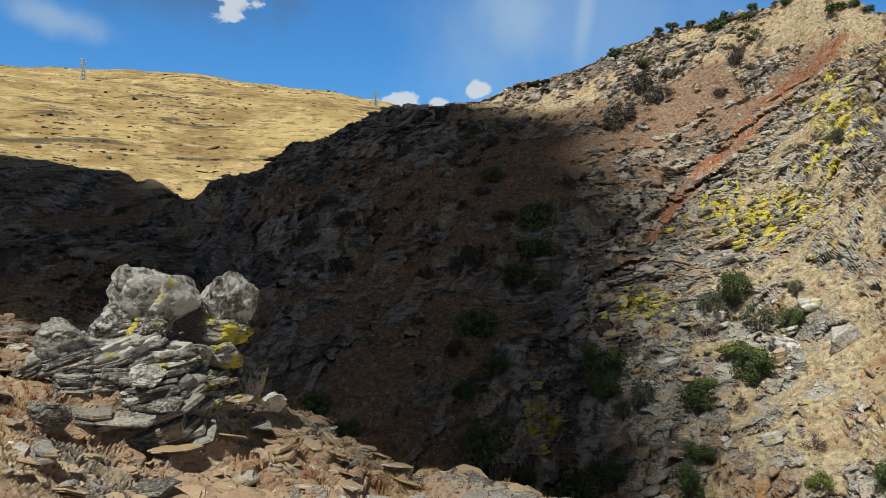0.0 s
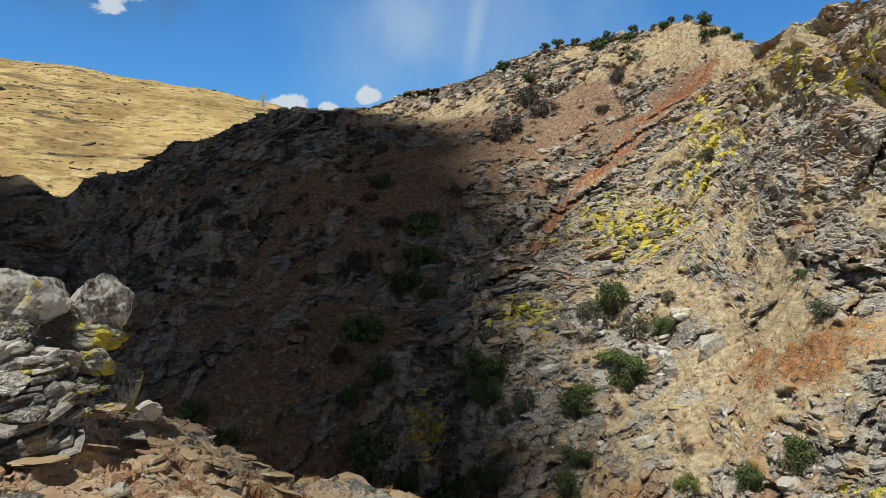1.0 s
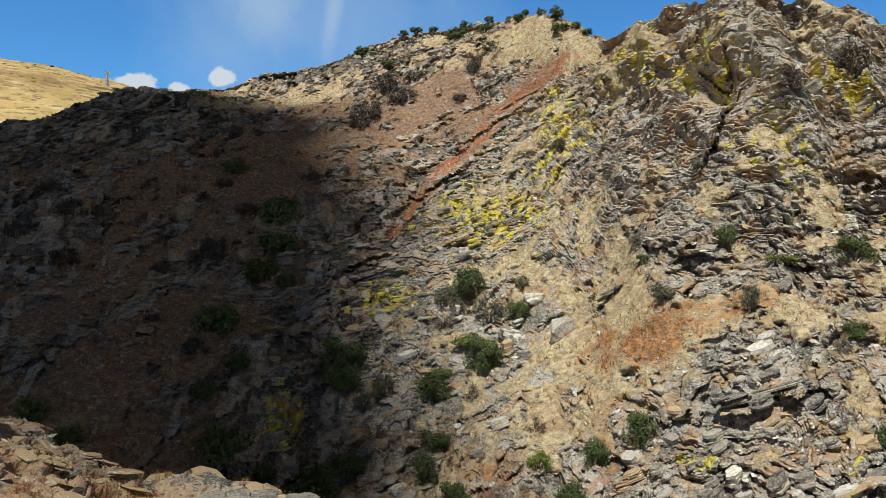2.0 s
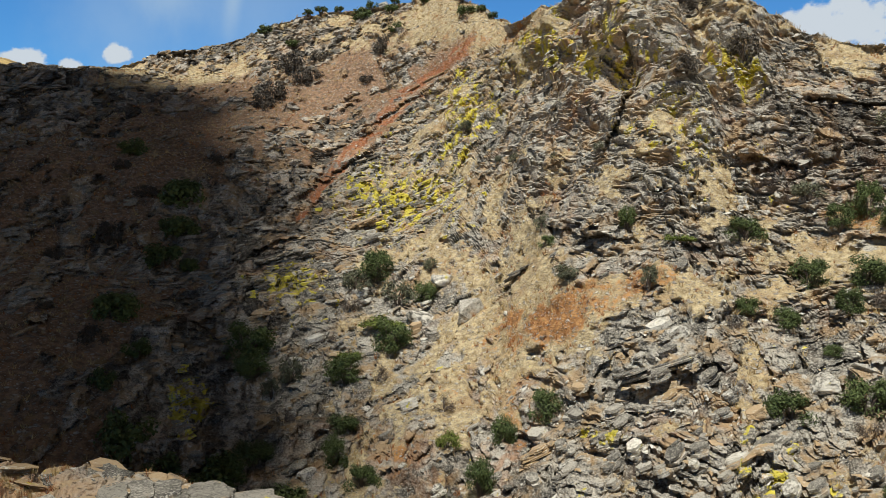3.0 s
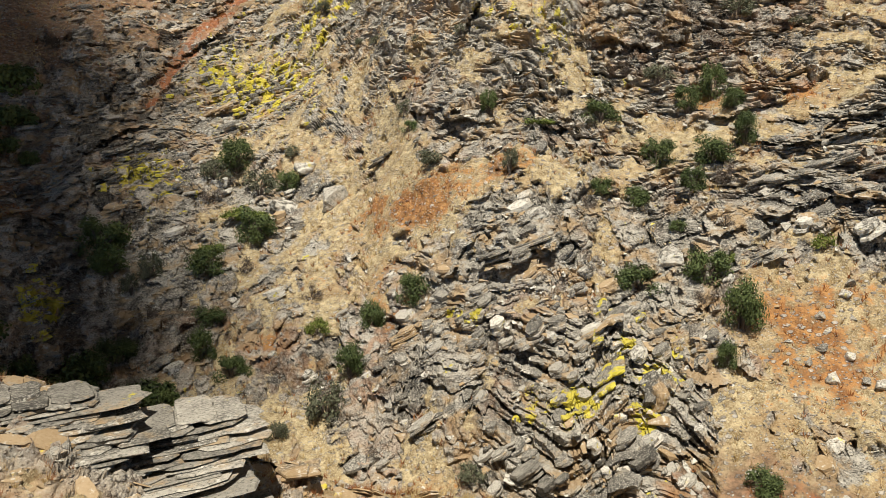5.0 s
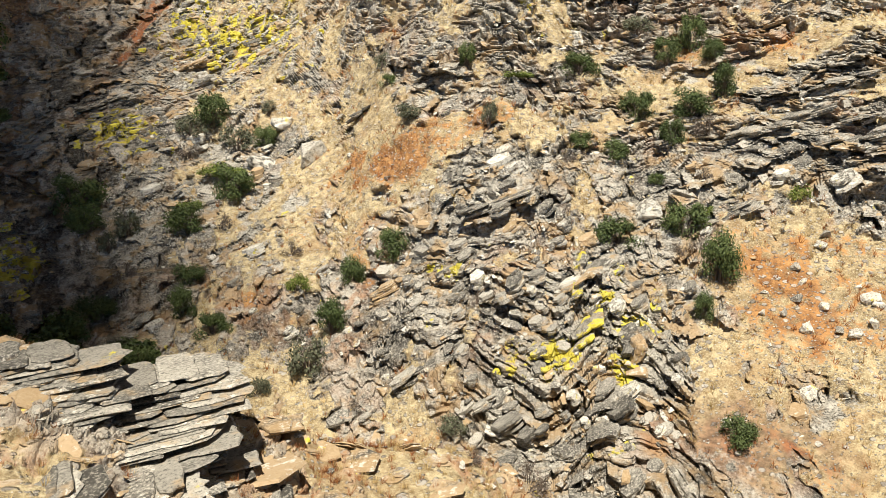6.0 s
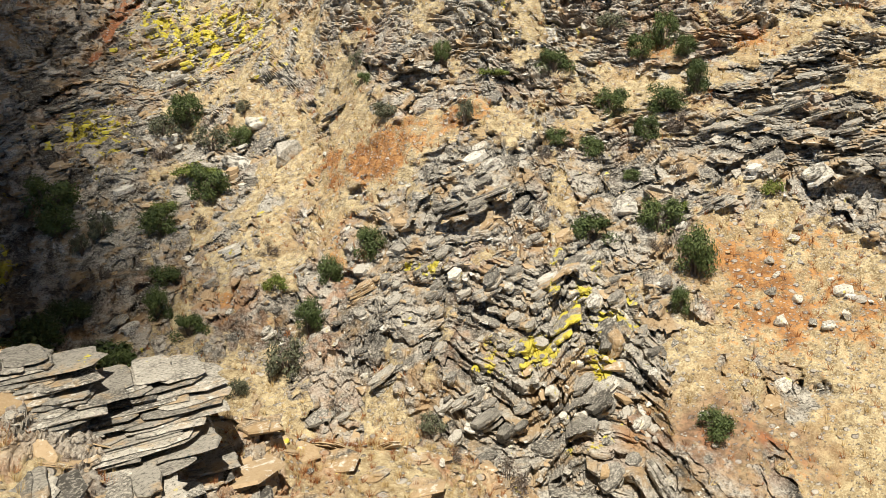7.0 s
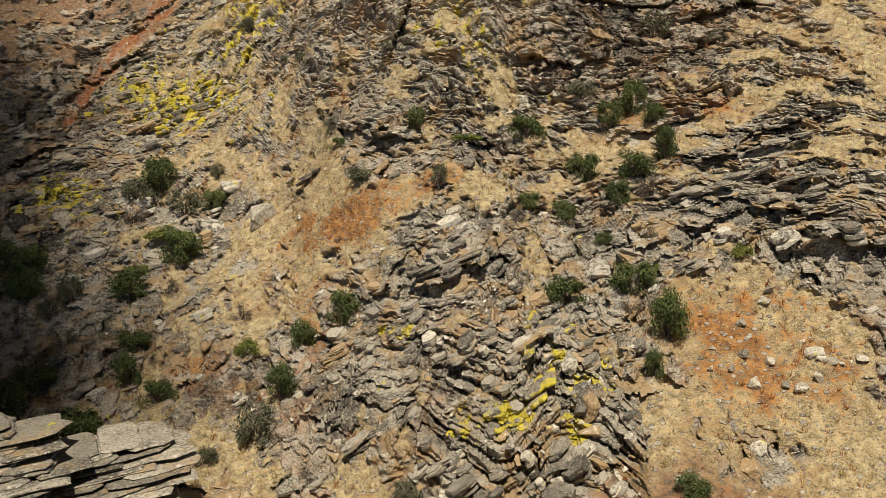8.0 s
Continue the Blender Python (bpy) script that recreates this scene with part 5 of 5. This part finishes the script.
# ---- single stones on the far wall: bearing, elevation of the foot, width and height in degrees ----
WALL_STONES = [(58.9, -14.8, 0.89, 0.42), (60.6, -15.1, 0.74, 0.53), (56.9, -15.9, 0.48, 0.51), (58.2, -15.8, 0.48, 0.45), (59.8, -16.7, 0.89, 0.82), (63.1, -14.4, 1.41, 0.51), (61.7, -16.6, 0.53, 0.51), (62.6, -16.5, 1.04, 0.39), (63.6, -16.0, 0.59, 0.65), (64.3, -14.7, 0.89, 0.30), (66.2, -14.3, 1.04, 0.24), (59.3, -13.7, 0.53, 0.45), (60.4, -10.8, 0.74, 0.59), (67.0, -13.3, 0.33, 0.30), (66.3, -11.4, 1.04, 0.39), (58.7, -12.8, 0.65, 0.42), (60.1, -11.3, 0.74, 0.45), (22.6, -6.5, 2.17, 1.42), (25.8, -6.2, 2.36, 1.57), (49.3, -9.8, 2.36, 1.18), (24.0, -3.7, 1.57, 1.18)]
for k, (az, el, wide, tall) in enumerate(WALL_STONES):
    p = seat(az, el)
    r = math.hypot(p.x, p.y)
    w, h = r * radians(wide), r * radians(tall)
    me = rock_mesh("stone", 700 + k, 11, 2, 0.04, 1.0, 0.6)
    me.materials.append(PALE_ROCK if k % 3 else SLATE)
    ob = new("stone", me)
    ob.matrix_world = pose(p.x, p.y, p.z + 0.3 * h, 18, 26 * ((k * 0.618) % 1) - 20, -az + 50 * ((k * 0.382) % 1) - 25) @ Matrix.Diagonal((w * 1.15, 0.7 * w + 0.2, h * 1.3, 1))
    tagged(ob, "pale slate slab lying on rusty dry grass", "stone", "single stones on the wall")


# ---- loose stones and dry grass ----
def quick_mesh(name, verts, faces, material, attr=None):
    me = bpy.data.meshes.new(name)
    n = faces.shape[1]
    me.vertices.add(len(verts))
    me.vertices.foreach_set("co", verts.ravel())
    me.loops.add(faces.size)
    me.loops.foreach_set("vertex_index", faces.ravel().astype(np.int32))
    me.polygons.add(len(faces))
    me.polygons.foreach_set("loop_start", (np.arange(len(faces)) * n).astype(np.int32))
    me.polygons.foreach_set("use_smooth", np.zeros(len(faces), bool))
    me.update(calc_edges=True)
    me.materials.append(material)
    return me


def pick(weight, count, rng):
    """Random grid places of the ground, by weight and true area."""
    G = LANDPOINTS
    area = np.zeros(weight.shape)
    area[:-1, :-1] = np.linalg.norm(np.cross(G[1:, :-1] - G[:-1, :-1], G[:-1, 1:] - G[:-1, :-1]), axis=2)
    w = (weight * area).ravel()
    return rng.choice(w.size, count, p=w / w.sum())


def spread(name, templates, where, scales, material, flat_turn, rng, sink, bedded=False):
    """Many small pieces in one mesh: templates are (verts, faces)."""
    P, N = LANDPOINTS.reshape(-1, 3)[where], LANDNORMALS.reshape(-1, 3)[where]
    kinds = rng.integers(0, len(templates), len(where))
    allv, allf, base = [], [], 0
    for t, (tv, tf) in enumerate(templates):
        m = kinds == t
        k = int(m.sum())
        if not k:
            continue
        a = rng.uniform(0, 2 * np.pi, k)
        if bedded:      # long side along the strike, leaves parallel to the strata
            x = P[m][:, 0] * 0.94 - P[m][:, 1] * 0.34
            lean = np.radians(np.interp(x, [-60, -20, 0, 15, 30, 60], [3, 8, 20, 36, 26, 12])) + rng.normal(0, 0.12, k)
            a = np.radians(-20) + rng.normal(0, 0.35, k)
        up = N[m] * flat_turn + np.array([0, 0, 1.0]) * (1 - flat_turn) + rng.normal(0, 0.18, (k, 3))
        up /= np.linalg.norm(up, axis=1)[:, None]
        e = np.stack([np.cos(a), np.sin(a), 0 * a], 1)
        if bedded:
            up = np.stack([-np.sin(lean) * 0.94, np.sin(lean) * 0.34 - 0.12, np.cos(lean)], 1) + rng.normal(0, 0.08, (k, 3))
            up /= np.linalg.norm(up, axis=1)[:, None]
        e -= up * (e * up).sum(1)[:, None]
        e /= np.linalg.norm(e, axis=1)[:, None]
        g = np.cross(up, e)
        s = scales[m]
        v = (tv[None, :, 0, None] * e[:, None] * s[:, 0, None, None] + tv[None, :, 1, None] * g[:, None] * s[:, 1, None, None] + tv[None, :, 2, None] * up[:, None] * s[:, 2, None, None])
        v += (P[m] - up * (sink * s[:, 2])[:, None])[:, None]
        allv.append(v.reshape(-1, 3))
        allf.append((tf[None] + (np.arange(k) * len(tv))[:, None, None] + base).reshape(-1, tf.shape[1]))
        base += k * len(tv)
    return quick_mesh(name, np.concatenate(allv), np.concatenate(allf), material)


def template(me):
    v = np.empty(len(me.vertices) * 3)
    me.vertices.foreach_get("co", v)
    f = np.array([p.vertices[:] for p in me.polygons])
    return v.reshape(-1, 3), f


def blades(seed, count, spread_, width):
    rng = np.random.default_rng(seed)
    v, f = [], []
    for k in range(count):
        a, r, lean = rng.uniform(0, 6.28), rng.uniform(0, 0.25), rng.uniform(0.1, spread_)
        b = np.array([r * np.cos(a), r * np.sin(a), 0])
        tip = b + np.array([lean * np.cos(a), lean * np.sin(a), rng.uniform(0.6, 1.1)])
        c = a + rng.uniform(0, 3.14)
        w = width * np.array([np.cos(c), np.sin(c), 0])
        v += [b - w, b + w, tip]
        f.append([3 * k, 3 * k + 1, 3 * k + 2])
    return np.array(v), np.array(f)


def wall_block(seed):
    rng = random.Random(seed)
    bm = bmesh.new()
    z = -0.5
    while z < 0.4:
        h = rng.uniform(0.2, 0.42)
        w = 0.5 * rng.uniform(0.7, 1.0)
        n = rng.randint(6, 7)
        rim = [(math.cos(2 * math.pi * (i + rng.uniform(-.25, .25)) / n), math.sin(2 * math.pi * (i + rng.uniform(-.25, .25)) / n)) for i in range(n)]
        dx, dy = rng.uniform(-.12, .12), rng.uniform(-.12, .12)
        lo = [bm.verts.new((x * w + dx, y * w + dy, z)) for x, y in rim]
        hi = [bm.verts.new((x * w * 0.93 + dx, y * w * 0.93 + dy, z + h * 0.92)) for x, y in rim]
        for i in range(n):
            bm.faces.new((lo[i], lo[(i + 1) % n], hi[(i + 1) % n], hi[i]))
        bm.faces.new(hi)
        bm.faces.new(lo[::-1])
        z += h
    bmesh.ops.triangulate(bm, faces=list(bm.faces))
    me = bpy.data.meshes.new("block")
    bm.to_mesh(me)
    bm.free()
    shape = template(me)
    bpy.data.meshes.remove(me)
    return shape


def build_litter():
    rng = np.random.default_rng(4)
    hulls = [rock_mesh("chip", 500 + k, 8, 0, 0, 0.55, 0.5) for k in range(10)]
    shapes = [template(me) for me in hulls]
    F = LANDFIELDS
    R = np.hypot(LANDPOINTS[..., 0], LANDPOINTS[..., 1])
    view = ((LAND_AZ > -36) & (LAND_AZ < 68))[None, :]
    rock = np.clip(F["rock"], 0, 1)
    # dark stones lie where the dark mask runs, which is partly shade in colour
    for name, count, weight, mat, big in (
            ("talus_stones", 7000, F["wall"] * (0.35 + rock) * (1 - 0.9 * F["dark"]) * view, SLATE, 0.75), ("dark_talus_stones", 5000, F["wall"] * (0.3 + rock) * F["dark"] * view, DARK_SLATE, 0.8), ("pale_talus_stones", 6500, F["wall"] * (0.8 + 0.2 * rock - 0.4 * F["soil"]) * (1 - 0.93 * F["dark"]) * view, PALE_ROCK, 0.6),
            ("rusty_talus_stones", 5000, F["wall"] * (0.3 + rock) * (1 - 0.8 * F["dark"]) * view, TAN_ROCK, 0.8), ("shelf_chips", 2500, F["shelf"] * (R > 9) * view, TAN_ROCK, 0.33),
            ("pale_shelf_chips", 1300, F["shelf"] * (R > 9) * view, PALE_ROCK, 0.3)):
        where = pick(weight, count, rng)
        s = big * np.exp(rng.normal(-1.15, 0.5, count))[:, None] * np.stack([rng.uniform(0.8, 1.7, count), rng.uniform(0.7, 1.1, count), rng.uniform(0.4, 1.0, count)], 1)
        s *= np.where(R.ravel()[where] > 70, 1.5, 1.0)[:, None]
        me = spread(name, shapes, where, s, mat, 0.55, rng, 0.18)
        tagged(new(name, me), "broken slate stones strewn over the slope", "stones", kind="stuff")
    bedded_shapes = [wall_block(600 + k) for k in range(12)]
    hard_rock = np.clip((F["rock"] - 0.45) * 4, 0, 1) * np.where((LAND_V > 2.42)[:, None] & (LAND_AZ > 24)[None, :], 0.15, 1.0)
    singles = (np.abs(LAND_AZ - 38) < 17)[None, :] & (LAND_V > 2.02)[:, None] & (LAND_V < 2.22)[:, None]      # the stretch of wall that lies nearest
    # dark blocks follow the same mask of dark slate and painted shade
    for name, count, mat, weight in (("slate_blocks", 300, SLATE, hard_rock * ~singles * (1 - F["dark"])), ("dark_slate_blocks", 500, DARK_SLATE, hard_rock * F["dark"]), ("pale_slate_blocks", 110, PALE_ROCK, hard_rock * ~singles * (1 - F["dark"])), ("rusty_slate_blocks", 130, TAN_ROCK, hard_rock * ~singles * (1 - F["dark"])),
                                     ("lichened_slate_blocks", 180, YELLOW_ROCK, hard_rock * F["yellow"])):
        where = pick(F["wall"] * weight * view, count, rng)
        s = np.minimum(1.0, np.exp(rng.normal(-0.6, 0.45, count)))[:, None] * np.stack([rng.uniform(0.9, 1.8, count), rng.uniform(0.7, 1.2, count), rng.uniform(0.35, 0.8, count)], 1)
        s *= np.where(R.ravel()[where] > 70, 1.25, 1.0)[:, None]
        me = spread(name, bedded_shapes, where, s, mat, 0.0, rng, 0.1, bedded=True)
        tagged(new(name, me), "layered slate blocks standing out of the slope", "rocks", kind="stuff")
    alone = []
    for k, (v, f) in enumerate(bedded_shapes):
        alone.append(quick_mesh("rock", v, f, (SLATE, SLATE, PALE_ROCK, SLATE, DARK_SLATE, SLATE)[k % 6]))
    for k, w in enumerate(pick(hard_rock * singles, 150, rng)):
        p = LANDPOINTS.reshape(-1, 3)[w]
        lean, s = strike_lean(Vector(p)) + rng.normal(0, 7), min(0.85, float(np.exp(rng.normal(-0.6, 0.4))))
        ob = new("rock", alone[k % 12])
        ob.parent = ground
        ob.matrix_basis = (pose(p[0], p[1], p[2] - 0.05 * s, 0, 0, -20 + rng.normal(0, 20)) @ pose(0, 0, 0, rng.normal(5, 6), -lean, 0)
                           @ Matrix.Diagonal((s * rng.uniform(0.9, 1.8), s * rng.uniform(0.7, 1.2), s * rng.uniform(0.35, 0.8), 1)))
    me = spread("flagstones", bedded_shapes, pick(F["shelf"] * (R > 11) * view, 900, rng), np.exp(rng.normal(-0.9, 0.4, 900))[:, None] * np.stack([rng.uniform(0.9, 1.8, 900), rng.uniform(0.8, 1.2, 900), rng.uniform(0.1, 0.22, 900)], 1), TAN_ROCK, 0.6, rng, 0.3)
    tagged(new("flagstones", me), "flat ochre flagstones bedded in the shelf", "stones", kind="stuff")
    grass = np.clip(1.0 - F["rock"] * 1.3, 0, 1)
    straw, shelf_tufts = [blades(k, 8, 0.6, 0.05) for k in range(4)], [blades(20 + k, 26, 0.55, 0.02) for k in range(4)]
    for name, count, weight, mat, shapes_, tall in (
            ("dry_grass", 13000, F["wall"] * grass * (1 - 0.75 * F["soil"]) * (1 - 0.8 * F["rust"]) * view, STRAW, straw, 0.34),
            ("russet_grass", 6000, F["wall"] * grass * (0.08 + F["rust"]) * view, RUSSET, straw, 0.32),
            ("shelf_grass", 1500, F["shelf"] * grass * (R > 10) * (1 - F["track"]) * view, STRAW, shelf_tufts, 0.22),
            ("russet_shelf_grass", 2600, F["shelf"] * grass * (R > 10) * (1 - F["track"]) * F["rust"] * view, RUSSET, shelf_tufts, 0.2)):
        where = pick(weight, count, rng)
        s = tall * rng.uniform(0.5, 1.3, count)[:, None] * np.array([[1, 1, 1.0]])
        me = spread(name, shapes_, where, s, mat, 0.2, rng, 0.05)
        tagged(new(name, me), "tufts of dry grass", "grass", kind="stuff")
    far = np.clip((LAND_V - 4.08) * 20, 0, 1)[:, None] * (LAND_V < 5.0)[:, None] * (np.abs(LAND_AZ + 16) < 20)[None, :]
    clump = np.clip(0.15 + fractal(LANDPOINTS.reshape(-1, 3) * 0.008, 3, 191), 0, 1).reshape(far.shape)
    for name, count, mat, size, label in (("hill_scrub", 2200, BURNT, 2.2, "dark scrub dotted over the far hill"), ("hill_rocks", 900, TAN_ROCK, 2.0, "low rock outcrops on the far hill")):
        s = size * np.exp(rng.normal(0, 0.45, count))[:, None] * np.stack([rng.uniform(1.0, 2.4, count), rng.uniform(0.8, 1.2, count), rng.uniform(0.7, 1.2, count)], 1)
        me = spread(name, shapes, pick(far * clump, count, rng), s, mat, 0.3, rng, 0.1)
        tagged(new(name, me), label, "scrub" if mat is BURNT else "rocks", kind="stuff")
    # loose stones that can be told apart on the shelf
    where = pick(F["shelf"] * (R > 12) * (0.2 + rock) * view, 280, rng)
    mats = (TAN_ROCK, PALE_ROCK, SLATE)
    shared = []
    for k in range(9):
        me = rock_mesh("stone", 540 + k, 14, 0, 0, 0.55, 0.5)
        me.materials.append(mats[k % 3])
        shared.append(me)
    for k, w in enumerate(where):
        p, s = LANDPOINTS.reshape(-1, 3)[w], float(np.exp(rng.normal(-1.45, 0.45)))
        ob = new("stone", shared[k % 9])
        ob.parent = ground
        ob.matrix_basis = pose(p[0], p[1], p[2] + 0.05 * s, rng.uniform(-14, 14), rng.uniform(-14, 14), rng.uniform(0, 360)) @ Matrix.Diagonal((s * 1.5, s, s * 0.7, 1))
    for me in hulls:
        bpy.data.meshes.remove(me)


build_litter()


# ---- pylons on the far hill ----
def pylon(az, v, tall):
    p, n = spot(az, v)
    root = new("power_pylon")
    root.matrix_world = pose(p.x, p.y, p.z - 0.5, 0, 0, 30)
    w = tall * 0.1
    for sx in (-1, 1):
        for sy in (-1, 1):
            bm = bmesh.new()
            stick(bm, (sx * w, sy * w, 0), (sx * w * 0.16, sy * w * 0.16, tall), 0.75, 0.5, 4)
            part("leg", bm, STEEL, root)
    for k in range(6):
        a, b = 1 - 0.84 * k / 6, 1 - 0.84 * (k + 1) / 6
        bm = bmesh.new()
        for q in range(4):
            c, d = ((-1, -1), (1, -1), (1, 1), (-1, 1))[q], ((1, -1), (1, 1), (-1, 1), (-1, -1))[q]
            stick(bm, (c[0] * w * a, c[1] * w * a, tall * k / 6), (d[0] * w * b, d[1] * w * b, tall * (k + 1) / 6), 0.34, 0.34, 4)
            stick(bm, (d[0] * w * a, d[1] * w * a, tall * k / 6), (c[0] * w * b, c[1] * w * b, tall * (k + 1) / 6), 0.34, 0.34, 4)
        part("brace", bm, STEEL, root)
    for h, reach in ((0.97, 0.11), (0.85, 0.15), (0.73, 0.12)):
        bm = bmesh.new()
        stick(bm, (-tall * reach, 0, tall * h), (tall * reach, 0, tall * h), 0.5, 0.5, 4)
        part("crossarm", bm, STEEL, root)
    tagged(root, "slender steel lattice pylon on the bare hilltop", "pylon", "pylons")


pylon(-23.6, 4.56, 23)
pylon(-4.6, 4.55, 17)
